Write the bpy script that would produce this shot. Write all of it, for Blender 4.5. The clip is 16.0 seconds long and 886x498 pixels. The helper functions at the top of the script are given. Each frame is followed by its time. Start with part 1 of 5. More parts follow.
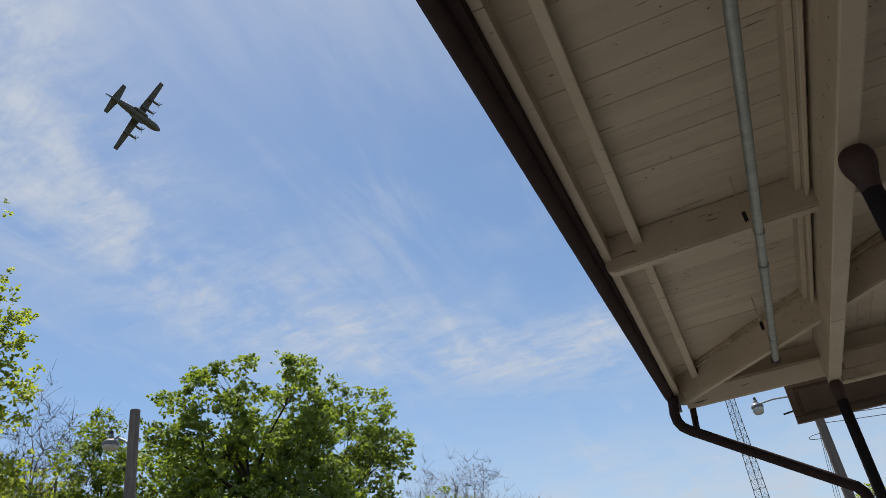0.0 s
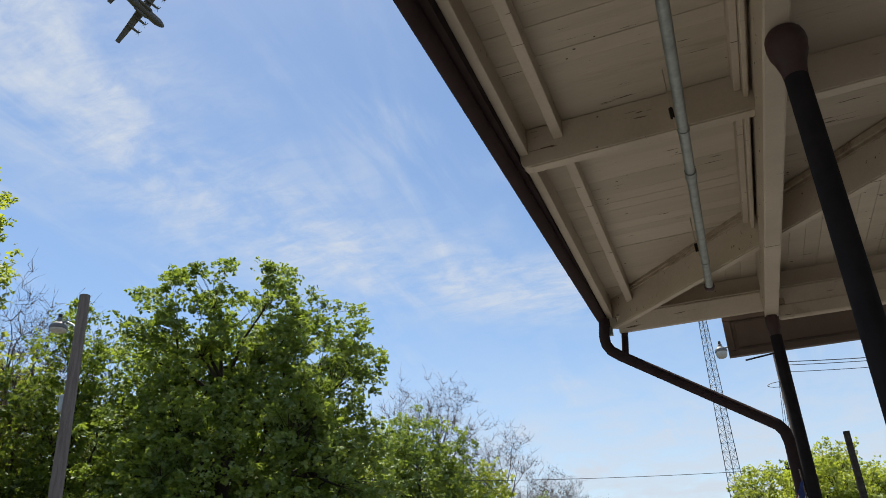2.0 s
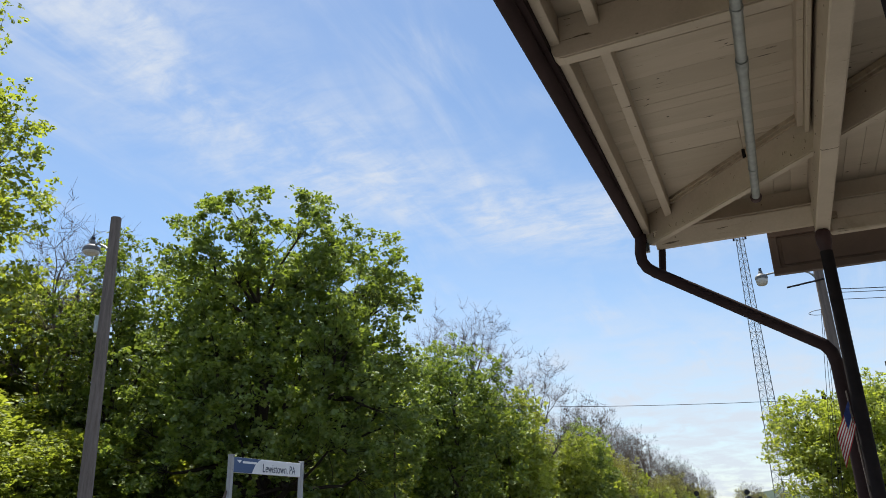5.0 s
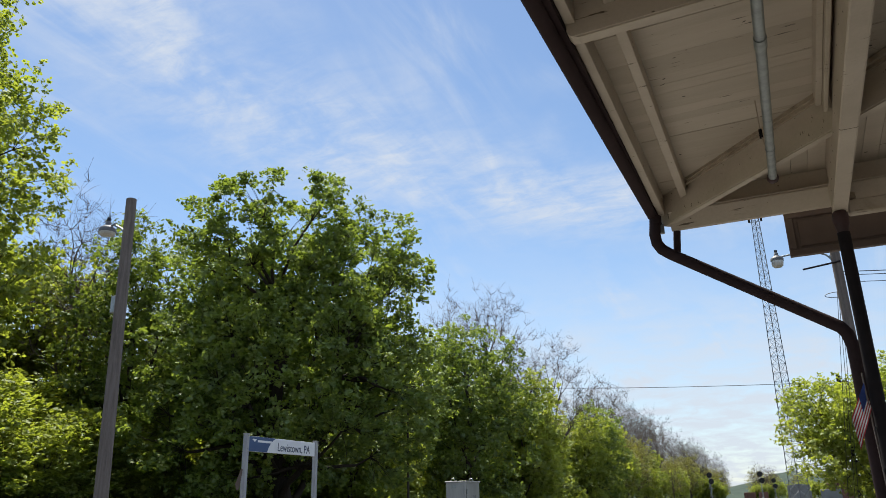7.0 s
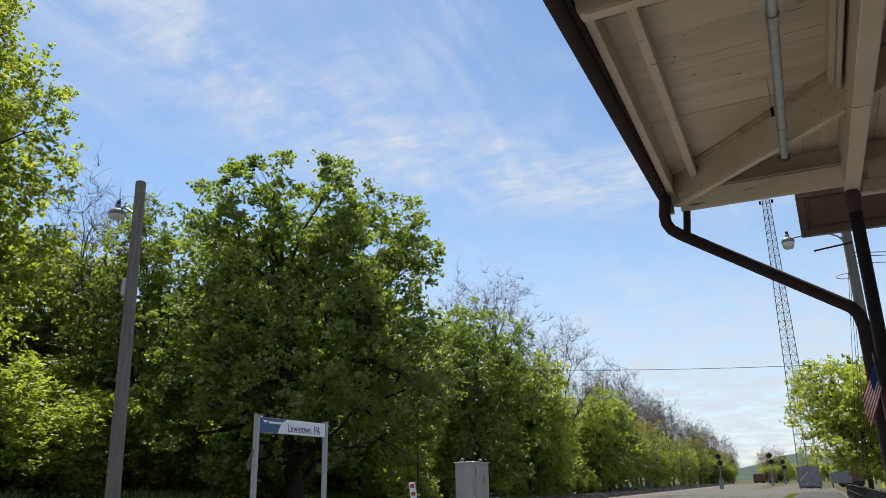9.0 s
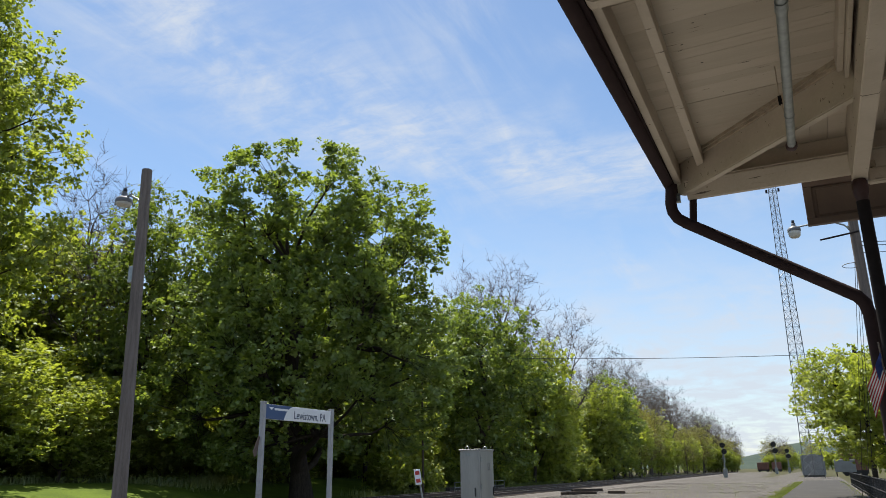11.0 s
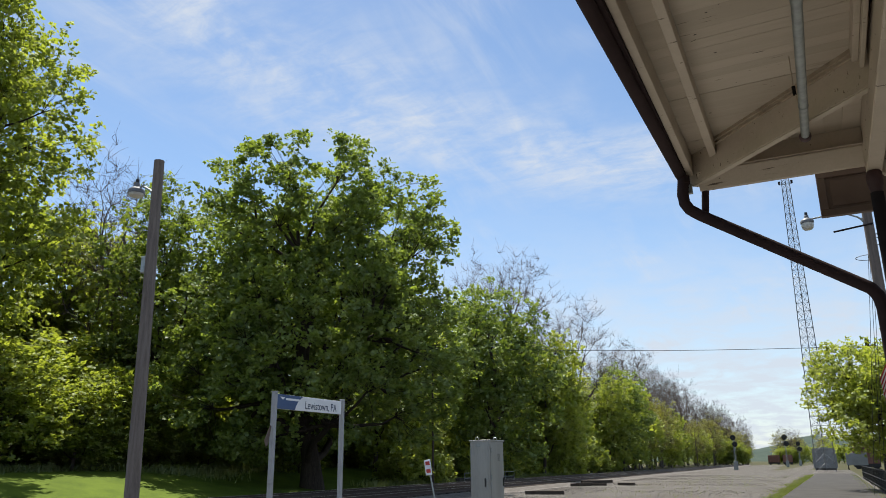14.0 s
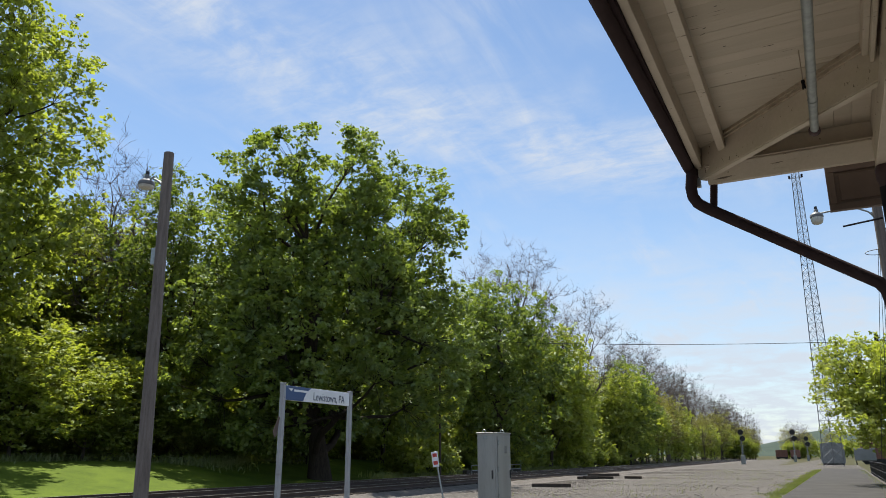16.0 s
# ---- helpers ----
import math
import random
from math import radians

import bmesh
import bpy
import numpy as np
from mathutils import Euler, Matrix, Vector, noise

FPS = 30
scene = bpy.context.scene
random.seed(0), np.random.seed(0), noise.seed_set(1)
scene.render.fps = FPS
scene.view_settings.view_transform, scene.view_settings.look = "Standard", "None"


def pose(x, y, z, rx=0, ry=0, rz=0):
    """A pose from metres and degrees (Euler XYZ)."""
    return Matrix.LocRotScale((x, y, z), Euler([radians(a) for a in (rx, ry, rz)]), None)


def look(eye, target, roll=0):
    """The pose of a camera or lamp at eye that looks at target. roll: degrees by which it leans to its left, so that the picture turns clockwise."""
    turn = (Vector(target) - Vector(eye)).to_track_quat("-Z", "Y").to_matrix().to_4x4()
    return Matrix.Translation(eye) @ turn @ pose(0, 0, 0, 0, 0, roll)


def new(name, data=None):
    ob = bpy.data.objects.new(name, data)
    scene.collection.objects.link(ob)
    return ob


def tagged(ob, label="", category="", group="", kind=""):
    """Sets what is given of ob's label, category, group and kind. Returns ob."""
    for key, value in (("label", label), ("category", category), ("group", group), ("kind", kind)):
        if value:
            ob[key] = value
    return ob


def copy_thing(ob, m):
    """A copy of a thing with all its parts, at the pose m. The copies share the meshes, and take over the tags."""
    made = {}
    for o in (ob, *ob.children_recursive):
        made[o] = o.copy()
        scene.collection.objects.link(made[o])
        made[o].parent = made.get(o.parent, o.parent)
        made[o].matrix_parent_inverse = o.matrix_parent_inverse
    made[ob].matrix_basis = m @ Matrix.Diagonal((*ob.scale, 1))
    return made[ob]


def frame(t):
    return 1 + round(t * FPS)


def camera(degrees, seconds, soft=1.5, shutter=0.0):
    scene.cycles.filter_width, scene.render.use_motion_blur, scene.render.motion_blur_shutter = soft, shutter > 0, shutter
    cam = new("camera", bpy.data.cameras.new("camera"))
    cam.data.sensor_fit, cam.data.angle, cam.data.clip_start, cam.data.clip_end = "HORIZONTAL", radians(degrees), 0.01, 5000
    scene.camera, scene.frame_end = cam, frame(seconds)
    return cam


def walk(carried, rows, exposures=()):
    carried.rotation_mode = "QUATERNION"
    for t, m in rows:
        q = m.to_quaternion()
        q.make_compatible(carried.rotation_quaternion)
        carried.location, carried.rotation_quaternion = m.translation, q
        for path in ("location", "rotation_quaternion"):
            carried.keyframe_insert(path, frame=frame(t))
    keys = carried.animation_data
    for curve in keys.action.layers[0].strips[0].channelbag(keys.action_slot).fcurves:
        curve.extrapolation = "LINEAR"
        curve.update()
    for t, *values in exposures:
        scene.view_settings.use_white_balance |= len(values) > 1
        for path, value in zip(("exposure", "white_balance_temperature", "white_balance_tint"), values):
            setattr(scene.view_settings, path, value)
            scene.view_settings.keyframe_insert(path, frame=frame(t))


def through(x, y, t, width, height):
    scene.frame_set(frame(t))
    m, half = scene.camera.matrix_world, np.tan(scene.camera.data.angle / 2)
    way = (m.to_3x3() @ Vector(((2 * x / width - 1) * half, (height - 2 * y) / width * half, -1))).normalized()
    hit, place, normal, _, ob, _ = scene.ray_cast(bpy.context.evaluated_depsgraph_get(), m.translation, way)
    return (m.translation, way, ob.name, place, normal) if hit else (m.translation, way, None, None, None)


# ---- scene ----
cam = camera(61.1, 16.0, soft=0.9)
PATH = [
    (0, (-0.281, -1.417, 1.623), (-0.866, 0.196, 2.651), -8.2),
    (0.5, (-0.267, -1.241, 1.569), (-0.883, 0.38, 2.565), -6.7),
    (1, (-0.088, -1.056, 1.557), (-0.714, 0.603, 2.482), -4.9),
    (1.5, (0.126, -0.829, 1.54), (-0.501, 0.857, 2.414), -3.5),
    (2, (0.113, -0.667, 1.547), (-0.514, 1.028, 2.402), -2.9),
    (2.5, (0.061, -0.53, 1.544), (-0.569, 1.17, 2.39), -2.7),
    (3, (0.156, -0.248, 1.538), (-0.491, 1.461, 2.352), -2.5),
    (3.5, (0.134, -0.191, 1.53), (-0.544, 1.531, 2.287), -2.4),
    (4, (0.076, -0.25, 1.531), (-0.634, 1.474, 2.255), -2.1),
    (6.5, (0.035, -0.289, 1.516), (-0.74, 1.434, 2.173), -1.3),
    (7, (0.04, -0.277, 1.522), (-0.747, 1.445, 2.166), -1.2),
    (7.5, (0.041, -0.272, 1.512), (-0.756, 1.45, 2.144), -1.1),
    (8, (0.04, -0.277, 1.51), (-0.763, 1.446, 2.131), -1.1),
    (8.5, (0.036, -0.268, 1.51), (-0.771, 1.456, 2.122), -1.1),
    (9, (0.038, -0.261, 1.51), (-0.778, 1.464, 2.111), -1.1),
    (9.5, (0.035, -0.269, 1.507), (-0.784, 1.457, 2.098), -1.0),
    (12, (0.034, -0.277, 1.501), (-0.807, 1.448, 2.064), -0.7),
    (12.5, (0.032, -0.277, 1.493), (-0.811, 1.448, 2.052), -0.5),
    (13, (0.031, -0.281, 1.495), (-0.818, 1.442, 2.051), -0.5),
    (13.5, (0.033, -0.288, 1.491), (-0.82, 1.435, 2.045), -0.5),
    (14, (0.033, -0.285, 1.496), (-0.827, 1.435, 2.046), -0.5),
    (14.5, (0.031, -0.288, 1.495), (-0.834, 1.43, 2.041), -0.4),
    (15, (0.035, -0.297, 1.493), (-0.834, 1.42, 2.038), -0.3),
    (15.5, (0.038, -0.307, 1.485), (-0.835, 1.409, 2.024), -0.3),
    (16, (0.043, -0.314, 1.485), (-0.838, 1.401, 2.017), -0.1),
]
EXPOSURES = [(0.0, 0.5), (0.5, 0.5), (1.0, 0.6), (1.5, 0.53), (2.0, 0.72), (2.5, 0.78), (3.5, 0.84), (4.0, 0.86), (6.5, 0.8), (16.0, 0.79)]
walk(cam, [(t, look(eye, target, roll)) for t, eye, target, roll in PATH], EXPOSURES)

# ---- light ----
SUN_AZ, SUN_EL = -46.0, 66.0          # degrees: azimuth from +y towards +x, height
world = bpy.data.worlds.new("sky")
scene.world = world
world.use_nodes = True


class Nodes:
    """Short hand for node trees."""

    def __init__(self, tree):
        self.t = tree

    def add(self, kind, **sets):
        n = self.t.nodes.new(kind)
        for k, v in sets.items():
            setattr(n, k, v)
        return n

    def link(self, a, b):
        self.t.links.new(a, b)

    def val(self, sock, v):
        if isinstance(v, bpy.types.NodeSocket):
            self.t.links.new(v, sock)
        else:
            sock.default_value = v

    def math(self, op, a, b=0.0, c=0.0, clamp=False):
        n = self.add("ShaderNodeMath", operation=op, use_clamp=clamp)
        for s, v in zip(n.inputs, (a, b, c)):
            self.val(s, v)
        return n.outputs[0]

    def mix(self, f, a, b, blend="MIX"):
        n = self.add("ShaderNodeMix", data_type="RGBA", blend_type=blend)
        self.val(n.inputs[0], f)
        self.val(n.inputs[6], a)
        self.val(n.inputs[7], b)
        return n.outputs[2]

    def noise(self, vec, scale, detail=4.0, rough=0.55, dist=0.0):
        n = self.add("ShaderNodeTexNoise")
        self.link(vec, n.inputs["Vector"])
        n.inputs["Scale"].default_value = scale
        n.inputs["Detail"].default_value = detail
        n.inputs["Roughness"].default_value = rough
        n.inputs["Distortion"].default_value = dist
        return n.outputs["Fac"]

    def smooth(self, v, lo, hi, a=0.0, b=1.0):
        n = self.add("ShaderNodeMapRange", interpolation_type="SMOOTHSTEP")
        for s, x in zip(n.inputs, (v, lo, hi, a, b)):
            self.val(s, x)
        return n.outputs[0]

    def stretch(self, vec, scale, rot=(0, 0, 0), loc=(0, 0, 0)):
        n = self.add("ShaderNodeMapping")
        self.link(vec, n.inputs[0])
        n.inputs[1].default_value, n.inputs[2].default_value, n.inputs[3].default_value = loc, rot, scale
        return n.outputs[0]


def make_sky():
    t = world.node_tree
    t.nodes.clear()
    n = Nodes(t)
    sky = n.add("ShaderNodeTexSky", sky_type="NISHITA", sun_disc=False)
    sky.sun_elevation, sky.sun_rotation = radians(SUN_EL), radians(SUN_AZ)
    sky.air_density, sky.dust_density, sky.ozone_density = 1.0, 0.22, 2.2
    way = n.add("ShaderNodeTexCoord").outputs["Generated"]
    sep = n.add("ShaderNodeSeparateXYZ")
    n.link(way, sep.inputs[0])
    x, y, z = sep.outputs
    up = n.math("ADD", n.math("MAXIMUM", z, 0.0), 0.12)
    px, py = n.math("DIVIDE", x, up), n.math("DIVIDE", y, up)
    comb = n.add("ShaderNodeCombineXYZ")
    n.link(px, comb.inputs[0])
    n.link(py, comb.inputs[1])
    flat = comb.outputs[0]
    # thin cirrus: a curved bank of torn cloud, a faint veil elsewhere and haze low down
    warp = n.noise(flat, 2.2, 4, 0.55)
    lumps = n.noise(n.stretch(flat, (1.0, 1.0, 1.0), (0, 0, 0.4)), 4.2, 7, 0.6, 0.35)
    comb_dir = n.stretch(flat, (8.0, 19.0, 1.0), (0, 0, CLOUD_TURN))
    streak = n.noise(comb_dir, 1.0, 8, 0.66, 0.5)
    wisp_dir = n.stretch(flat, (7.0, 1.6, 1.0), (0, 0, 0.28))
    wisp = n.noise(wisp_dir, 1.0, 7, 0.6, 0.7)
    dx, dy = n.math("SUBTRACT", px, BANK[0]), n.math("SUBTRACT", py, BANK[1])
    off = n.math("SUBTRACT", n.math("SQRT", n.math("ADD", n.math("MULTIPLY", dx, dx), n.math("MULTIPLY", dy, dy))), BANK[2])
    off = n.math("ADD", off, n.math("MULTIPLY", n.math("SUBTRACT", warp, 0.5), 0.35))
    bank = n.math("POWER", 2.718, n.math("MULTIPLY", n.math("MULTIPLY", off, off), -BANK[3]))
    torn = n.math("MULTIPLY", n.smooth(lumps, 0.26, 0.64), n.smooth(streak, 0.25, 0.68, 0.3, 1.0))
    cover = n.math("MULTIPLY", n.math("MULTIPLY", bank, torn), 1.0)
    veil = n.math("MULTIPLY", n.smooth(warp, 0.40, 0.66), n.smooth(wisp, 0.42, 0.74))
    cover = n.math("ADD", cover, n.math("MULTIPLY", veil, 0.48))
    high = n.math("MULTIPLY", n.smooth(z, 0.60, 0.84, 0.0, 0.55), n.smooth(wisp, 0.30, 0.68, 0.25, 1.0))
    cover = n.math("ADD", cover, high)
    low = n.smooth(z, 0.06, 0.37, 0.95, 0.0)
    cover = n.math("ADD", cover, n.math("MULTIPLY", low, n.smooth(lumps, 0.25, 0.7, 0.45, 1.15)), clamp=True)
    tint = n.mix(1.0, sky.outputs[0], (0.98, 1.0, 0.985, 1), "MULTIPLY")
    sky_col = n.mix(n.math("MULTIPLY", cover, 0.9), tint, (4.3, 4.7, 5.3, 1))
    bg = n.add("ShaderNodeBackground")
    n.link(sky_col, bg.inputs[0])
    bg.inputs[1].default_value = 0.091
    out = n.add("ShaderNodeOutputWorld")
    n.link(bg.outputs[0], out.inputs[0])


CLOUD_TURN = -0.55
BANK = (0.0, 0.95, 0.97, 24.0)
make_sky()
sun = new("sun", bpy.data.lights.new("sun", "SUN"))
sun.data.energy, sun.data.angle, sun.data.color = 4.8, radians(0.55), (1.0, 0.95, 0.86)
sun.matrix_world = look((0, 0, 60), (-math.sin(radians(SUN_AZ)) * math.cos(radians(SUN_EL)),
                                     -math.cos(radians(SUN_AZ)) * math.cos(radians(SUN_EL)),
                                     60 - math.sin(radians(SUN_EL))))


# ---- materials ----
def material(name, build):
    m = bpy.data.materials.new(name)
    m.use_nodes = True
    m.node_tree.nodes.clear()
    n = Nodes(m.node_tree)
    out = n.add("ShaderNodeOutputMaterial")
    co = n.add("ShaderNodeTexCoord").outputs["Object"]
    n.link(build(n, co), out.inputs[0])
    return m


def surface(name, dark, light, scale=6.0, rough=0.7, metal=0.0, bump=0.15, grain=(1, 1, 1), stain=None, stain_at=(0.62, 0.8), spread=0.25,
            fine=40.0, fleck=None, specks=None, fw=0.35):
    """A painted, wooden, metal or mineral surface: two scales of variation, stains and a fine relief."""
    def build(n, co):
        g = n.stretch(co, grain)
        a = n.noise(g, scale, 6, 0.6)
        b = n.noise(g, fine, 5, 0.65)
        info = n.add("ShaderNodeObjectInfo")
        rnd = n.math("MULTIPLY", n.math("SUBTRACT", info.outputs["Random"], 0.5), spread)
        f = n.math("ADD", n.math("ADD", n.math("MULTIPLY", a, 1 - fw), n.math("MULTIPLY", b, fw)), rnd, clamp=True)
        col = n.mix(n.smooth(f, 0.25, 0.75), (*dark, 1), (*light, 1))
        if stain:
            s = n.noise(n.stretch(co, grain, loc=(3, 7, 1)), scale * 0.45, 8, 0.7, 0.6)
            col = n.mix(n.smooth(s, *stain_at), col, (*stain, 1))
        if fleck:
            s = n.noise(co, fine * 2.2, 2, 0.5)
            col = n.mix(n.smooth(s, 0.6, 0.66), col, (*fleck, 1))
        if specks:
            # chipped paint: short dark cracks along the grain, in patches, and a few round holes
            c = n.noise(n.stretch(co, (3.0, 46.0, 20.0)), 1.0, 4, 0.6)
            w = n.noise(co, 2.3, 3, 0.5)
            col = n.mix(n.math("MULTIPLY", n.smooth(c, 0.64, 0.69), n.smooth(w, 0.48, 0.58)), col, (*specks, 1))
            h = n.noise(n.stretch(co, (16.0, 26.0, 16.0), loc=(5, 2, 8)), 1.0, 1, 0.4)
            col = n.mix(n.smooth(h, 0.775, 0.80), col, (*specks, 1))
        p = n.add("ShaderNodeBsdfPrincipled")
        n.link(col, p.inputs["Base Color"])
        n.val(p.inputs["Roughness"], n.smooth(b, 0.2, 0.8, rough - 0.12, min(1.0, rough + 0.12)))
        p.inputs["Metallic"].default_value = metal
        p.inputs["Specular IOR Level"].default_value = 0.12 if rough > 0.85 else 0.5
        bp = n.add("ShaderNodeBump")
        bp.inputs["Strength"].default_value, bp.inputs["Distance"].default_value = bump, 0.02
        n.link(f, bp.inputs["Height"])
        n.link(bp.outputs[0], p.inputs["Normal"])
        return p.outputs[0]
    return material(name, build)


def leafy(name, dark, light, through=0.45):
    def build(n, co):
        geo = n.add("ShaderNodeNewGeometry")
        info = n.add("ShaderNodeObjectInfo")
        r = n.math("ADD", n.math("MULTIPLY", geo.outputs["Random Per Island"], 0.7), n.math("MULTIPLY", info.outputs["Random"], 0.3))
        big = n.noise(co, 0.35, 3, 0.5)
        f = n.math("ADD", n.math("MULTIPLY", r, 0.6), n.math("MULTIPLY", n.smooth(big, 0.3, 0.7), 0.4))
        col = n.mix(f, (*dark, 1), (*light, 1))
        d = n.add("ShaderNodeBsdfDiffuse")
        tr = n.add("ShaderNodeBsdfTranslucent")
        n.link(col, d.inputs[0])
        warm = n.mix(1.0, col, (1.27, 1.25, 0.5, 1), "MULTIPLY")
        n.link(warm, tr.inputs[0])
        m1 = n.add("ShaderNodeMixShader")
        m1.inputs[0].default_value = through
        n.link(d.outputs[0], m1.inputs[1])
        n.link(tr.outputs[0], m1.inputs[2])
        gl = n.add("ShaderNodeBsdfGlossy")
        gl.inputs["Roughness"].default_value = 0.55
        gl.inputs[0].default_value = (0.8, 0.85, 0.8, 1)
        m2 = n.add("ShaderNodeMixShader")
        m2.inputs[0].default_value = 0.045
        n.link(m1.outputs[0], m2.inputs[1])
        n.link(gl.outputs[0], m2.inputs[2])
        return m2.outputs[0]
    return material(name, build)


